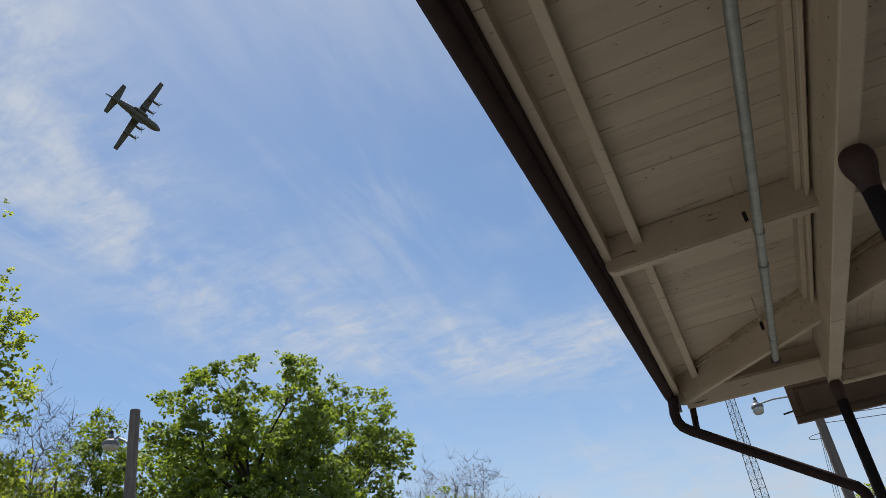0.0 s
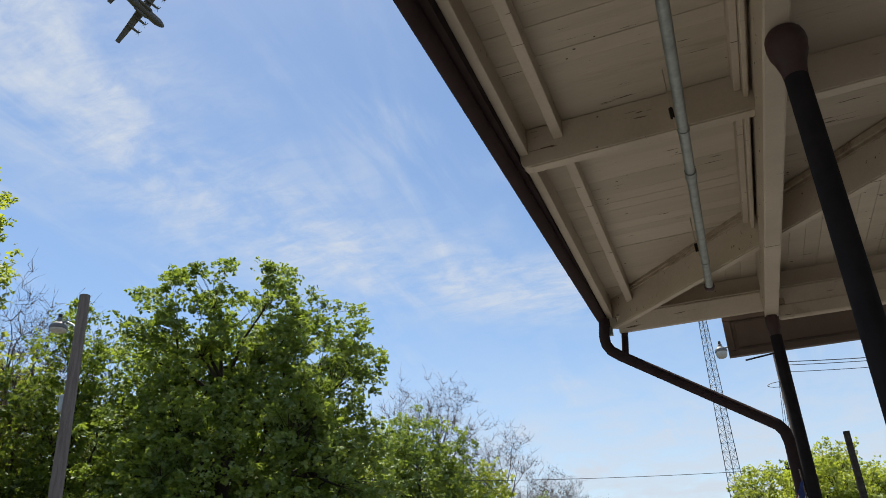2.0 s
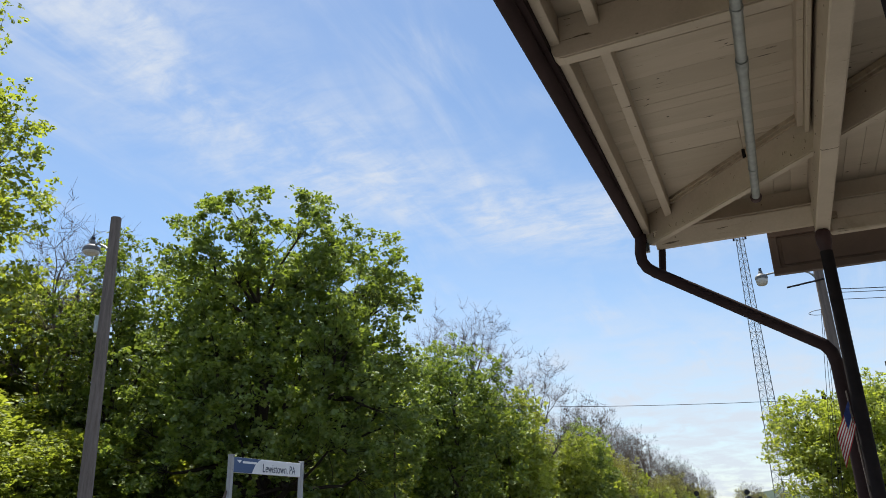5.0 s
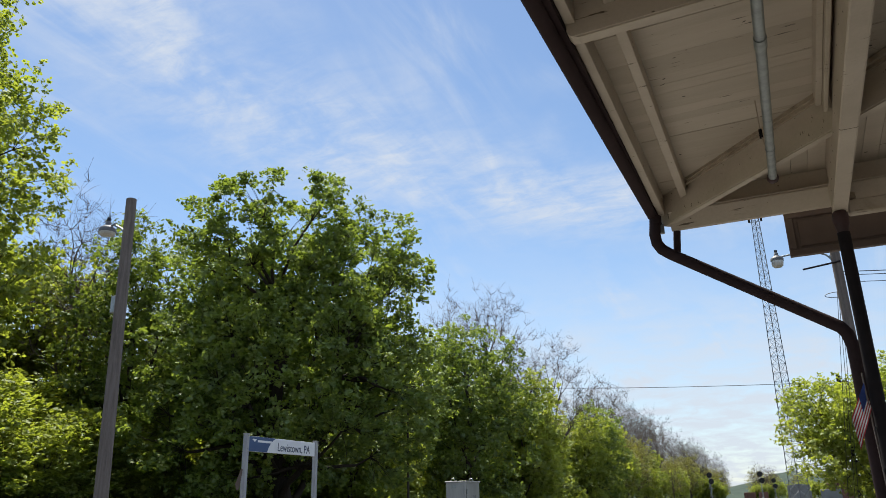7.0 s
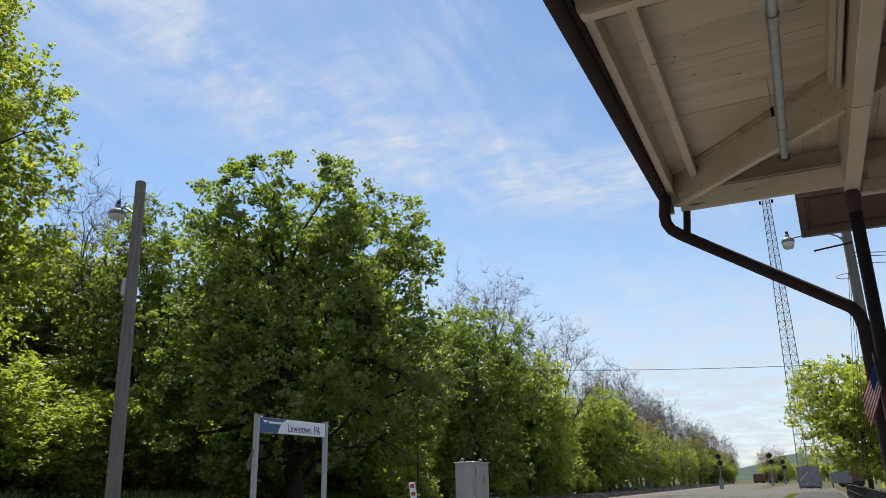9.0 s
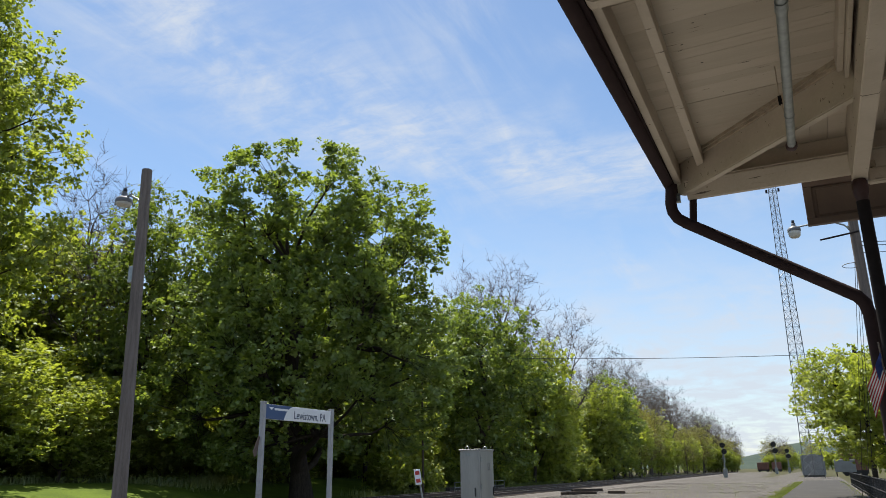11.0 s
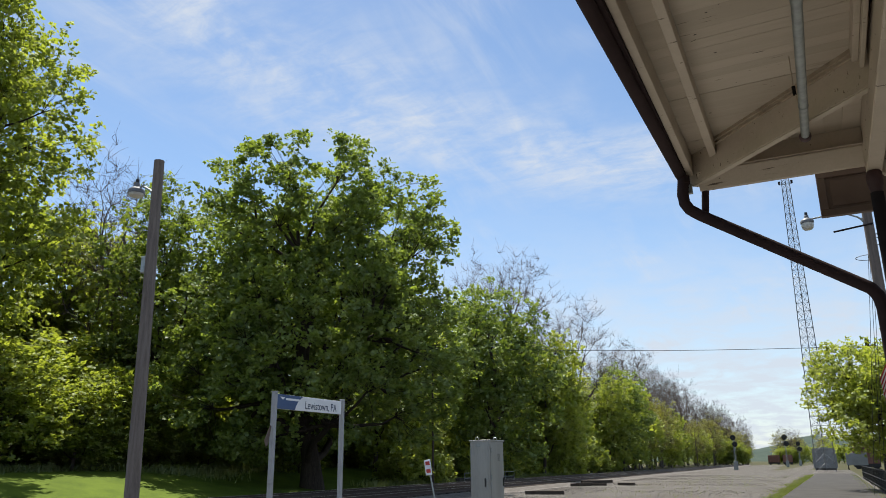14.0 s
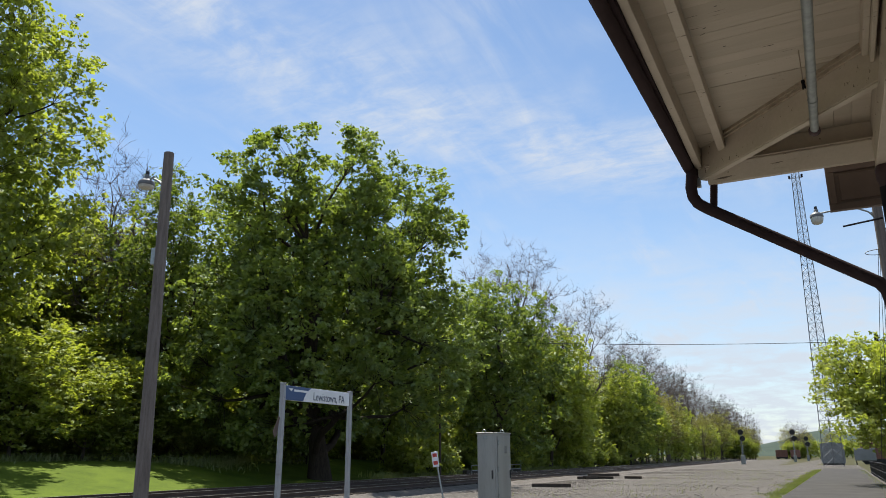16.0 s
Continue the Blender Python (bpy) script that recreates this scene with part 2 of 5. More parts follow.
M = {
    "tan": surface("tan_paint", (0.40, 0.335, 0.255), (0.52, 0.445, 0.35), 2.2, 0.66, bump=0.12, grain=(1, 1, 1), stain=(0.32, 0.26, 0.18), spread=0.12, specks=(0.10, 0.075, 0.05)),
    "tan_board": surface("tan_board_paint", (0.39, 0.33, 0.252), (0.50, 0.43, 0.338), 1.8, 0.72, bump=0.25, grain=(0.35, 3.0, 1), stain=(0.29, 0.225, 0.155), stain_at=(0.62, 0.80), spread=0.22, fine=30, specks=(0.05, 0.038, 0.028)),
    "tan_stained": surface("stained_tan_paint", (0.30, 0.235, 0.165), (0.46, 0.38, 0.28), 7, 0.75, bump=0.2, stain=(0.15, 0.11, 0.075), stain_at=(0.5, 0.7), spread=0.15),
    "dark": surface("bare_dark_wood", (0.035, 0.028, 0.022), (0.07, 0.055, 0.045), 6, 0.9, spread=0.2),
    "brown": surface("brown_metal_paint", (0.028, 0.018, 0.018), (0.046, 0.030, 0.030), 5, 0.88, bump=0.05, stain=(0.06, 0.038, 0.032), spread=0.1),
    "panel": surface("brown_board_paint", (0.075, 0.048, 0.036), (0.105, 0.07, 0.052), 5, 0.55, bump=0.08, spread=0.1),
    "iron": surface("dark_iron_paint", (0.011, 0.010, 0.011), (0.022, 0.018, 0.019), 7, 0.88, bump=0.10, stain=(0.034, 0.02, 0.017), spread=0.1),
    "rust": surface("maroon_iron_paint", (0.030, 0.012, 0.013), (0.055, 0.022, 0.022), 9, 0.6, bump=0.15, spread=0.1),
    "zinc": surface("galvanised_steel", (0.19, 0.205, 0.20), (0.36, 0.38, 0.37), 14, 0.48, metal=0.7, bump=0.04, stain=(0.15, 0.13, 0.11), spread=0.1),
    "cabinet": surface("brushed_cabinet_metal", (0.23, 0.23, 0.215), (0.34, 0.34, 0.32), 2.5, 0.45, metal=0.4, bump=0.03, grain=(1, 1, 0.15), stain=(0.11, 0.10, 0.085), spread=0.06),
    "pole": surface("weathered_pole_wood", (0.10, 0.082, 0.072), (0.21, 0.18, 0.16), 5, 0.9, bump=0.5, grain=(4, 4, 0.22), stain=(0.06, 0.045, 0.036), spread=0.1),
    "bark": surface("bark", (0.028, 0.022, 0.018), (0.075, 0.06, 0.048), 5, 0.95, bump=0.6, grain=(3, 3, 0.6), spread=0.2),
    "grey_bark": surface("grey_bark", (0.075, 0.062, 0.053), (0.145, 0.12, 0.105), 5, 0.95, bump=0.3, grain=(2, 2, 0.6), spread=0.3),
    "gravel": surface("gravel_and_dirt", (0.022, 0.019, 0.016), (0.150, 0.137, 0.121), 0.35, 0.95, bump=1.0, stain=(0.080, 0.068, 0.053), stain_at=(0.48, 0.72), spread=0, fine=7.0, fleck=(0.24, 0.23, 0.215), fw=0.7),
    # for the unseen slab below the canopy, kept pale to throw light upwards
    "concrete": surface("bounce_concrete", (0.125, 0.12, 0.11), (0.19, 0.182, 0.168), 0.8, 0.9, bump=0.3, stain=(0.10, 0.095, 0.085), spread=0, fine=20.0),
    "ballast": surface("track_ballast", (0.05, 0.044, 0.038), (0.19, 0.172, 0.155), 1.2, 0.95, bump=1.0, stain=(0.07, 0.058, 0.048), spread=0, fine=12.0, fleck=(0.20, 0.185, 0.17), fw=0.6),
    "stone": surface("grey_stone", (0.07, 0.062, 0.055), (0.30, 0.275, 0.25), 4, 0.9, bump=0.5, spread=0.5),
    "asphalt": surface("old_asphalt", (0.036, 0.034, 0.031), (0.082, 0.077, 0.071), 0.7, 0.93, bump=0.35, stain=(0.042, 0.039, 0.034), spread=0, fine=20.0, fw=0.5),
    "tie": surface("creosoted_tie", (0.03, 0.025, 0.02), (0.085, 0.07, 0.058), 3, 0.9, bump=0.5, grain=(0.4, 4, 2), spread=0.4),
    "rail": surface("rusty_rail", (0.045, 0.03, 0.024), (0.09, 0.062, 0.05), 6, 0.7, metal=0.3, bump=0.1, spread=0.0),
    "rail_top": surface("polished_rail_head", (0.35, 0.34, 0.33), (0.52, 0.51, 0.50), 6, 0.30, metal=1.0, bump=0.02, spread=0.0),
    "lawn": surface("mown_grass", (0.036, 0.062, 0.006), (0.125, 0.175, 0.018), 0.6, 0.95, bump=1.0, stain=(0.13, 0.16, 0.03), stain_at=(0.55, 0.8), spread=0, fine=13.0, fw=0.55),
    "forest": surface("leaf_litter", (0.035, 0.040, 0.014), (0.085, 0.075, 0.035), 0.4, 0.95, bump=0.8, spread=0, fine=6.0),
    "white": surface("white_enamel", (0.66, 0.67, 0.68), (0.76, 0.77, 0.78), 3, 0.4, bump=0.02, stain=(0.5, 0.5, 0.48), spread=0.03),
    "post_grey": surface("light_grey_post", (0.27, 0.275, 0.28), (0.36, 0.365, 0.37), 4, 0.5, bump=0.03, stain=(0.22, 0.22, 0.21), spread=0.03),
    "navy": surface("navy_enamel", (0.022, 0.060, 0.165), (0.030, 0.075, 0.195), 3, 0.4, bump=0.02, spread=0.0),
    "ink": surface("dark_lettering", (0.015, 0.03, 0.07), (0.02, 0.036, 0.08), 3, 0.5, bump=0.0, spread=0.0),
    "red": surface("red_paint", (0.42, 0.035, 0.03), (0.52, 0.06, 0.05), 5, 0.6, bump=0.03, spread=0.1),
    "flag_white": surface("white_cloth", (0.60, 0.58, 0.55), (0.72, 0.70, 0.67), 9, 0.9, bump=0.05, spread=0.05),
    "flag_red": surface("red_cloth", (0.34, 0.04, 0.045), (0.42, 0.06, 0.06), 9, 0.9, bump=0.05, spread=0.05),
    "flag_blue": surface("blue_cloth", (0.03, 0.05, 0.16), (0.045, 0.07, 0.21), 9, 0.9, bump=0.05, spread=0.05),
    "boxcar": surface("faded_red_steel", (0.17, 0.08, 0.06), (0.25, 0.125, 0.095), 1, 0.8, bump=0.1, stain=(0.14, 0.10, 0.08), spread=0.5),
    "hut": surface("grey_shelter_steel", (0.19, 0.20, 0.20), (0.27, 0.28, 0.28), 1, 0.5, metal=0.3, bump=0.05, spread=0.05),
    "hood": surface("grey_lamp_paint", (0.10, 0.105, 0.11), (0.17, 0.175, 0.18), 8, 0.5, bump=0.05, stain=(0.08, 0.065, 0.05), spread=0.1),
    "black": surface("black_steel", (0.012, 0.012, 0.013), (0.025, 0.025, 0.027), 5, 0.55, bump=0.05, spread=0.1),
    "glass": surface("lamp_glass", (0.42, 0.42, 0.39), (0.54, 0.54, 0.50), 8, 0.25, bump=0.02, spread=0.0),
    "plane": surface("grey_aircraft_paint", (0.085, 0.09, 0.10), (0.11, 0.115, 0.125), 0.5, 0.6, bump=0.0, spread=0.0),
    "hill": surface("wooded_hill", (0.030, 0.046, 0.036), (0.060, 0.080, 0.060), 0.02, 1.0, bump=0.0, spread=0, fine=0.12),
    "leaf_deep": leafy("maple_leaf", (0.072, 0.118, 0.036), (0.290, 0.365, 0.092), 0.52),
    "leaf_dark": leafy("dark_leaf", (0.085, 0.130, 0.036), (0.260, 0.330, 0.080), 0.55),
    "leaf_bright": leafy("spring_leaf", (0.170, 0.220, 0.040), (0.420, 0.470, 0.120), 0.62),
    "leaf_pale": leafy("pale_young_leaf", (0.170, 0.170, 0.055), (0.300, 0.290, 0.100), 0.52),
    "weed": leafy("weed_blade", (0.130, 0.170, 0.045), (0.270, 0.300, 0.110), 0.40),
}


# ---- mesh helpers ----
def origin_of(ob):
    v = Vector((0, 0, 0))
    while ob:
        v += ob.location
        ob = ob.parent
    return v


def thing(name, loc, label, category, group="", kind=""):
    ob = new(name)
    ob.empty_display_size = 0.2
    ob.location = loc
    return tagged(ob, label, category, group, kind)


def smooth_faces(me, angle):
    if angle:
        me.polygons.foreach_set("use_smooth", [True] * len(me.polygons))
        me.set_sharp_from_angle(angle=radians(angle))


def part(name, bm, mat, parent=None, label="", smooth=0):
    """Links a bmesh, drawn in the parent's world place, as one mesh object."""
    me = bpy.data.meshes.new(name)
    if parent:
        bmesh.ops.translate(bm, verts=bm.verts, vec=-origin_of(parent))
    bm.to_mesh(me)
    bm.free()
    me.materials.append(M[mat])
    smooth_faces(me, smooth)
    ob = new(name, me)
    ob.parent = parent
    if label:
        ob["label"] = label
    return ob


def box(bm, x0, x1, y0, y1, z0, z1, bevel=0.0, m=None):
    r = bmesh.ops.create_cube(bm, size=1.0)
    vs = r["verts"]
    mt = Matrix.Translation(((x0 + x1) / 2, (y0 + y1) / 2, (z0 + z1) / 2)) @ Matrix.Diagonal((x1 - x0, y1 - y0, z1 - z0, 1))
    bmesh.ops.transform(bm, matrix=(m @ mt) if m else mt, verts=vs)
    if bevel:
        es = list({e for v in vs for e in v.link_edges})
        bmesh.ops.bevel(bm, geom=es, offset=bevel, segments=1, affect="EDGES", profile=0.5)
    return bm


def boxed(*a, **k):
    return box(bmesh.new(), *a, **k)


def tube(bm, points, radii, sides=10, caps=True):
    """A round bar along points."""
    pts = [Vector(p) for p in points]
    if isinstance(radii, (int, float)):
        radii = [radii] * len(pts)
    rings, side = [], None
    for i, p in enumerate(pts):
        d = (pts[min(i + 1, len(pts) - 1)] - pts[max(i - 1, 0)]).normalized()
        if side is None:
            side = d.orthogonal().normalized()
        side = (side - d * side.dot(d)).normalized()
        other = d.cross(side)
        rings.append([bm.verts.new(p + (side * math.cos(2 * math.pi * k / sides) + other * math.sin(2 * math.pi * k / sides)) * radii[i])
                      for k in range(sides)])
    for a, b in zip(rings, rings[1:]):
        for k in range(sides):
            bm.faces.new((a[k], a[(k + 1) % sides], b[(k + 1) % sides], b[k]))
    if caps:
        bm.faces.new(rings[0][::-1])
        bm.faces.new(rings[-1])
    return bm


def tubed(points, radii, sides=10):
    return tube(bmesh.new(), points, radii, sides)


def prism(bm, outline, axis, a, b):
    """An outline of (u, v) pushed along an axis from a to b: y: (x, z), x: (y, z), z: (x, y)."""
    def at(u, v, w):
        return {"y": (u, w, v), "x": (w, u, v), "z": (u, v, w)}[axis]
    lo = [bm.verts.new(at(u, v, a)) for u, v in outline]
    hi = [bm.verts.new(at(u, v, b)) for u, v in outline]
    n = len(outline)
    bm.faces.new(lo)
    bm.faces.new(hi[::-1])
    for k in range(n):
        bm.faces.new((lo[k], hi[k], hi[(k + 1) % n], lo[(k + 1) % n]))
    bmesh.ops.recalc_face_normals(bm, faces=bm.faces)
    return bm


def raw_mesh(name, verts, faces, mats, smooth=False):
    """A mesh from numpy arrays of vertices and of equal-sided faces."""
    me = bpy.data.meshes.new(name)
    verts, faces = np.asarray(verts, np.float32), np.asarray(faces, np.int32)
    k = faces.shape[1]
    me.vertices.add(len(verts))
    me.vertices.foreach_set("co", verts.ravel())
    me.loops.add(faces.size)
    me.loops.foreach_set("vertex_index", faces.ravel())
    me.polygons.add(len(faces))
    me.polygons.foreach_set("loop_start", np.arange(0, faces.size, k, dtype=np.int32))
    if smooth:
        me.polygons.foreach_set("use_smooth", np.ones(len(faces), bool))
    me.update(calc_edges=True)
    me.validate()
    for m in mats:
        me.materials.append(M[m])
    return me


# ---- ground ----
SKEW = 0.04          # the tracks bear away from the canopy by this slope


def lane(x, y):
    """Distance across the tracks' own line."""
    return np.asarray(x, float) + SKEW * (np.asarray(y, float) - 25)


def rise(x, y):
    """Height of the ground: flat yard, a bank behind the tracks and a wooded slope."""
    x, y = lane(x, y), np.asarray(y, float)
    s = np.clip((-26.6 - x) / 9.0, 0, 1)
    up = 1.25 * s * s * (3 - 2 * s)
    slope = np.clip((-36 - x) / 50.0, 0, 1)
    up = up + 5.0 * slope * slope * (3 - 2 * slope)
    fade = 1 - 0.75 * np.clip((y - 55) / 60.0, 0, 1)
    bed = -0.22 * np.clip((-14.5 - x) / 2.5, 0, 1) * np.clip((x + 27.5) / 1.5, 0, 1)
    return up * fade + bed


def graded(values):
    out = []
    for a, b, step in values:
        out += list(np.arange(a, b, step))
    return np.array(out + [values[-1][1]])


def ground_sheet():
    xs = graded([(-3000, -400, 400), (-400, -100, 50), (-100, -46, 4), (-46, -12, 0.8), (-12, 12, 2), (12, 60, 8), (60, 400, 60), (400, 3000, 400)])
    ys = graded([(-1500, -100, 200), (-100, 0, 10), (0, 120, 2.5), (120, 400, 20), (400, 3600, 400)])
    gx, gy = np.meshgrid(xs, ys)
    gz = rise(gx, gy)
    wob = np.array([noise.noise((a * 0.25, b * 0.25, 0)) for a, b in zip(gx.ravel(), gy.ravel())])
    near = (np.abs(gx.ravel()) < 100) & (np.abs(gy.ravel()) < 150)
    gz = gz.ravel() + wob * 0.05 * near
    v = np.stack([gx.ravel(), gy.ravel(), gz], 1)
    nx = len(xs)
    i, j = np.meshgrid(np.arange(nx - 1), np.arange(len(ys) - 1))
    a = (j * nx + i).ravel()
    f = np.stack([a, a + 1, a + nx + 1, a + nx], 1)
    me = raw_mesh("ground", v, f, ["gravel", "lawn", "forest"], True)
    cx = (gx[:-1, :-1] + gx[1:, 1:]).ravel() / 2
    cy = (gy[:-1, :-1] + gy[1:, 1:]).ravel() / 2
    cx = np.where(cx < -8, lane(cx, cy), cx)
    edge = -37.5 + 2.0 * np.sin(cy * 0.21) + 1.2 * np.sin(cy * 0.57 + 1)
    idx = np.where((cx < -26.4) & (cx > edge) & (cy < 75), 1, np.where(cx < -26.4, 2, np.where((cy > 130) & ((cx > -5) | (cy > 320)) | (cx > 2.5) & (cy > 20), 2, 0)))
    me.polygons.foreach_set("material_index", idx.astype(np.int32))
    return tagged(new("ground", me), "yard of grey gravel with a mown lawn and wooded bank", "ground", kind="structure")


ground_sheet()

# paved path beside the yard
bm = bmesh.new()
prism(bm, [(-2.15, -0.05), (-2.12, 0.035), (1.75, 0.035), (1.78, -0.05)], "y", 16.004, 100)
tagged(part("pavement", bm, "asphalt"), "worn grey asphalt platform path", "pavement", kind="structure")


# slab out of view, added as a reflector that brightens the canopy's underside
bm = bmesh.new()
prism(bm, [(-4.6, -0.05), (-4.58, 0.045), (9.0, 0.045), (9.02, -0.05)], "y", -14, 16)
tagged(part("platform", bm, "concrete"), "unseen pale concrete slab added to bounce light up to the canopy", "platform", kind="structure")


# ---- railway ----
def track(cx, label):
    th = thing("railway_track", (cx, 0, 0), label, "track", group="main line tracks", kind="structure")
    th.rotation_euler, th.location.x = (0, 0, SKEW), cx + SKEW * 25
    o = cx + SKEW * 25 - cx
    cx = cx + o
    bm = bmesh.new()
    prism(bm, [(cx - 2.3, -0.25), (cx - 1.5, -0.04), (cx + 1.5, -0.04), (cx + 2.3, -0.25)], "y", -30, 322)
    part("ballast_bed", bm, "ballast", th)
    for s in (-0.755, 0.755):
        x = cx + s
        bm = bmesh.new()
        prism(bm, [(x - .075, 0), (x + .075, 0), (x + .075, .015), (x + .012, .035), (x + .012, .13), (x + .036, .14), (x + .036, .165),
                   (x - .036, .165), (x - .036, .14), (x - .012, .13), (x - .012, .035), (x - .075, .015)], "y", -30, 322)
        rail = part("rail", bm, "rail", th, "rusty steel rail")
        part("rail_head", boxed(x - .034, x + .034, -30, 322, .1655, .172), "rail_top", rail, "polished running surface")
    return th


def ties(th, cx):
    me = bpy.data.meshes.new("tie")
    bm = boxed(-1.3, 1.3, -.115, .115, -.15, 0.0, 0.012)
    bm.to_mesh(me)
    bm.free()
    me.materials.append(M["tie"])
    rnd = random.Random(int(cx * 10))
    for k in range(150):
        ob = new("tie", me)
        ob.parent = th
        ob.location = (rnd.uniform(-.05, .05), 8 + k * 0.55, rnd.uniform(-.006, .004))
        ob.rotation_euler = (0, 0, rnd.uniform(-.02, .02))
    bm = bmesh.new()
    cx = th.location.x
    y = 8 + 150 * 0.55
    while y < 260:
        box(bm, cx - 1.3, cx + 1.3, y - .115, y + .115, -.15, 0.0)
        y += 0.55
    tagged(part("distant_ties", bm, "tie", th), kind="stuff")


TRACKS = [(track(-19.3, "nearer railway track on grey ballast"), -19.3), (track(-23.6, "farther railway track on grey ballast"), -23.6)]


def scattered_stones():
    """Loose ballast stones on the shoulder and the yard."""
    rnd = np.random.RandomState(5)
    n = 46000
    y = 12 + 80 * rnd.rand(n) ** 1.5
    x = np.where(rnd.rand(n) < 0.66, -16.6 + np.abs(rnd.randn(n)) * 2.6 - .6, -16 + 14 * rnd.rand(n) ** 1.3)
    x = x - SKEW * (y - 25)
    s = 0.012 + 0.036 * rnd.rand(n) ** 2.2
    base = np.array([(1, 0, 0), (0, 1, 0), (-1, 0, 0), (0, -1, 0), (0, 0, .55), (0, 0, -.55)], float)
    jit = 1 + 0.5 * (rnd.rand(n, 6, 1) - 0.5)
    ang = rnd.rand(n) * 6.28
    c, q = np.cos(ang), np.sin(ang)
    v = base[None] * jit
    v = np.stack([v[..., 0] * c[:, None] - v[..., 1] * q[:, None], v[..., 0] * q[:, None] + v[..., 1] * c[:, None], v[..., 2]], -1) * s[:, None, None]
    v += np.stack([x, y, rise(x, y) + s * 0.15], 1)[:, None]
    f0 = np.array([(0, 1, 4), (1, 2, 4), (2, 3, 4), (3, 0, 4), (1, 0, 5), (2, 1, 5), (3, 2, 5), (0, 3, 5)])
    f = (f0[None] + 6 * np.arange(n)[:, None, None]).reshape(-1, 3)
    tagged(new("loose_ballast", raw_mesh("loose_ballast", v.reshape(-1, 3), f, ["stone"])), "loose grey ballast stones on the yard", "gravel", kind="stuff")


# ---- trees ----
def kmeans(p, k, rnd, rounds=6):
    c = p[rnd.choice(len(p), min(k, len(p)), replace=False)]
    for _ in range(rounds):
        own = ((p[:, None] - c[None]) ** 2).sum(-1).argmin(1)
        c = np.array([p[own == i].mean(0) if (own == i).any() else c[i] for i in range(len(c))])
    return own, c


class Wood:
    """Collects tapered limbs as one mesh."""

    def __init__(self):
        self.v, self.f, self.n = [], [], 0

    def limb(self, pts, radii, sides):
        pts = np.asarray(pts, float)
        d = np.gradient(pts, axis=0)
        d /= np.linalg.norm(d, axis=1, keepdims=True) + 1e-9
        ref = np.array([1.0, 0.3, 0.1]) if abs(d[0][0]) < 0.8 else np.array([0.1, 1.0, 0.3])
        a = np.cross(d, ref)
        a /= np.linalg.norm(a, axis=1, keepdims=True) + 1e-9
        b = np.cross(d, a)
        ang = np.arange(sides) * 2 * math.pi / sides
        ring = pts[:, None] + (a[:, None] * np.cos(ang)[None, :, None] + b[:, None] * np.sin(ang)[None, :, None]) * np.asarray(radii)[:, None, None]
        self.v.append(ring.reshape(-1, 3))
        m = len(pts)
        i, k = np.meshgrid(np.arange(m - 1), np.arange(sides), indexing="ij")
        k2 = (k + 1) % sides
        q = np.stack([i * sides + k, i * sides + k2, (i + 1) * sides + k2, (i + 1) * sides + k], -1).reshape(-1, 4) + self.n
        self.f.append(q)
        self.n += m * sides

    def mesh(self, name, mat):
        return raw_mesh(name, np.concatenate(self.v), np.concatenate(self.f), [mat], True)


def bend(a, b, rnd, n=5, sag=0.0, wob=0.06):
    t = np.linspace(0, 1, n)[:, None]
    p = a + (b - a) * t
    length = np.linalg.norm(b - a)
    p += np.sin(t * math.pi) * (rnd.randn(1, 3) * wob * length) + np.array([[0, 0, -sag * length]]) * np.sin(t * math.pi)
    p[1:-1] += rnd.randn(n - 2, 3) * wob * 0.3 * length
    return p


def leaf_mesh(name, at, size, mat, rnd, lay=0.7, per=5):
    """Kite-shaped folded leaves in small sprigs round the points, each sprig with a tilt of its own."""
    n = len(at)
    nor = rnd.randn(n, 3) * lay + np.array([0.1, -0.1, 0.9])
    nor = np.repeat(nor / np.linalg.norm(nor, axis=1, keepdims=True), per, 0)
    nor += rnd.randn(n * per, 3) * 0.22
    nor /= np.linalg.norm(nor, axis=1, keepdims=True)
    d = rnd.randn(n * per, 3)
    d[:, 2] -= 0.1
    d -= nor * (d * nor).sum(1, keepdims=True)
    d /= np.linalg.norm(d, axis=1, keepdims=True) + 1e-9
    side = np.cross(nor, d)
    s = (size * (0.6 + 0.8 * rnd.rand(n * per)))[:, None]
    at = np.repeat(at, per, 0) + d * s * 0.62
    lift = nor * s * 0.16
    v = np.stack([at - d * s * 0.5, at + side * s * 0.50 + lift - d * s * 0.08, at + d * s * 0.5, at - side * s * 0.50 + lift - d * s * 0.08], 1)
    return raw_mesh(name, v.reshape(-1, 3), np.arange(4 * n * per).reshape(-1, 4), [mat])


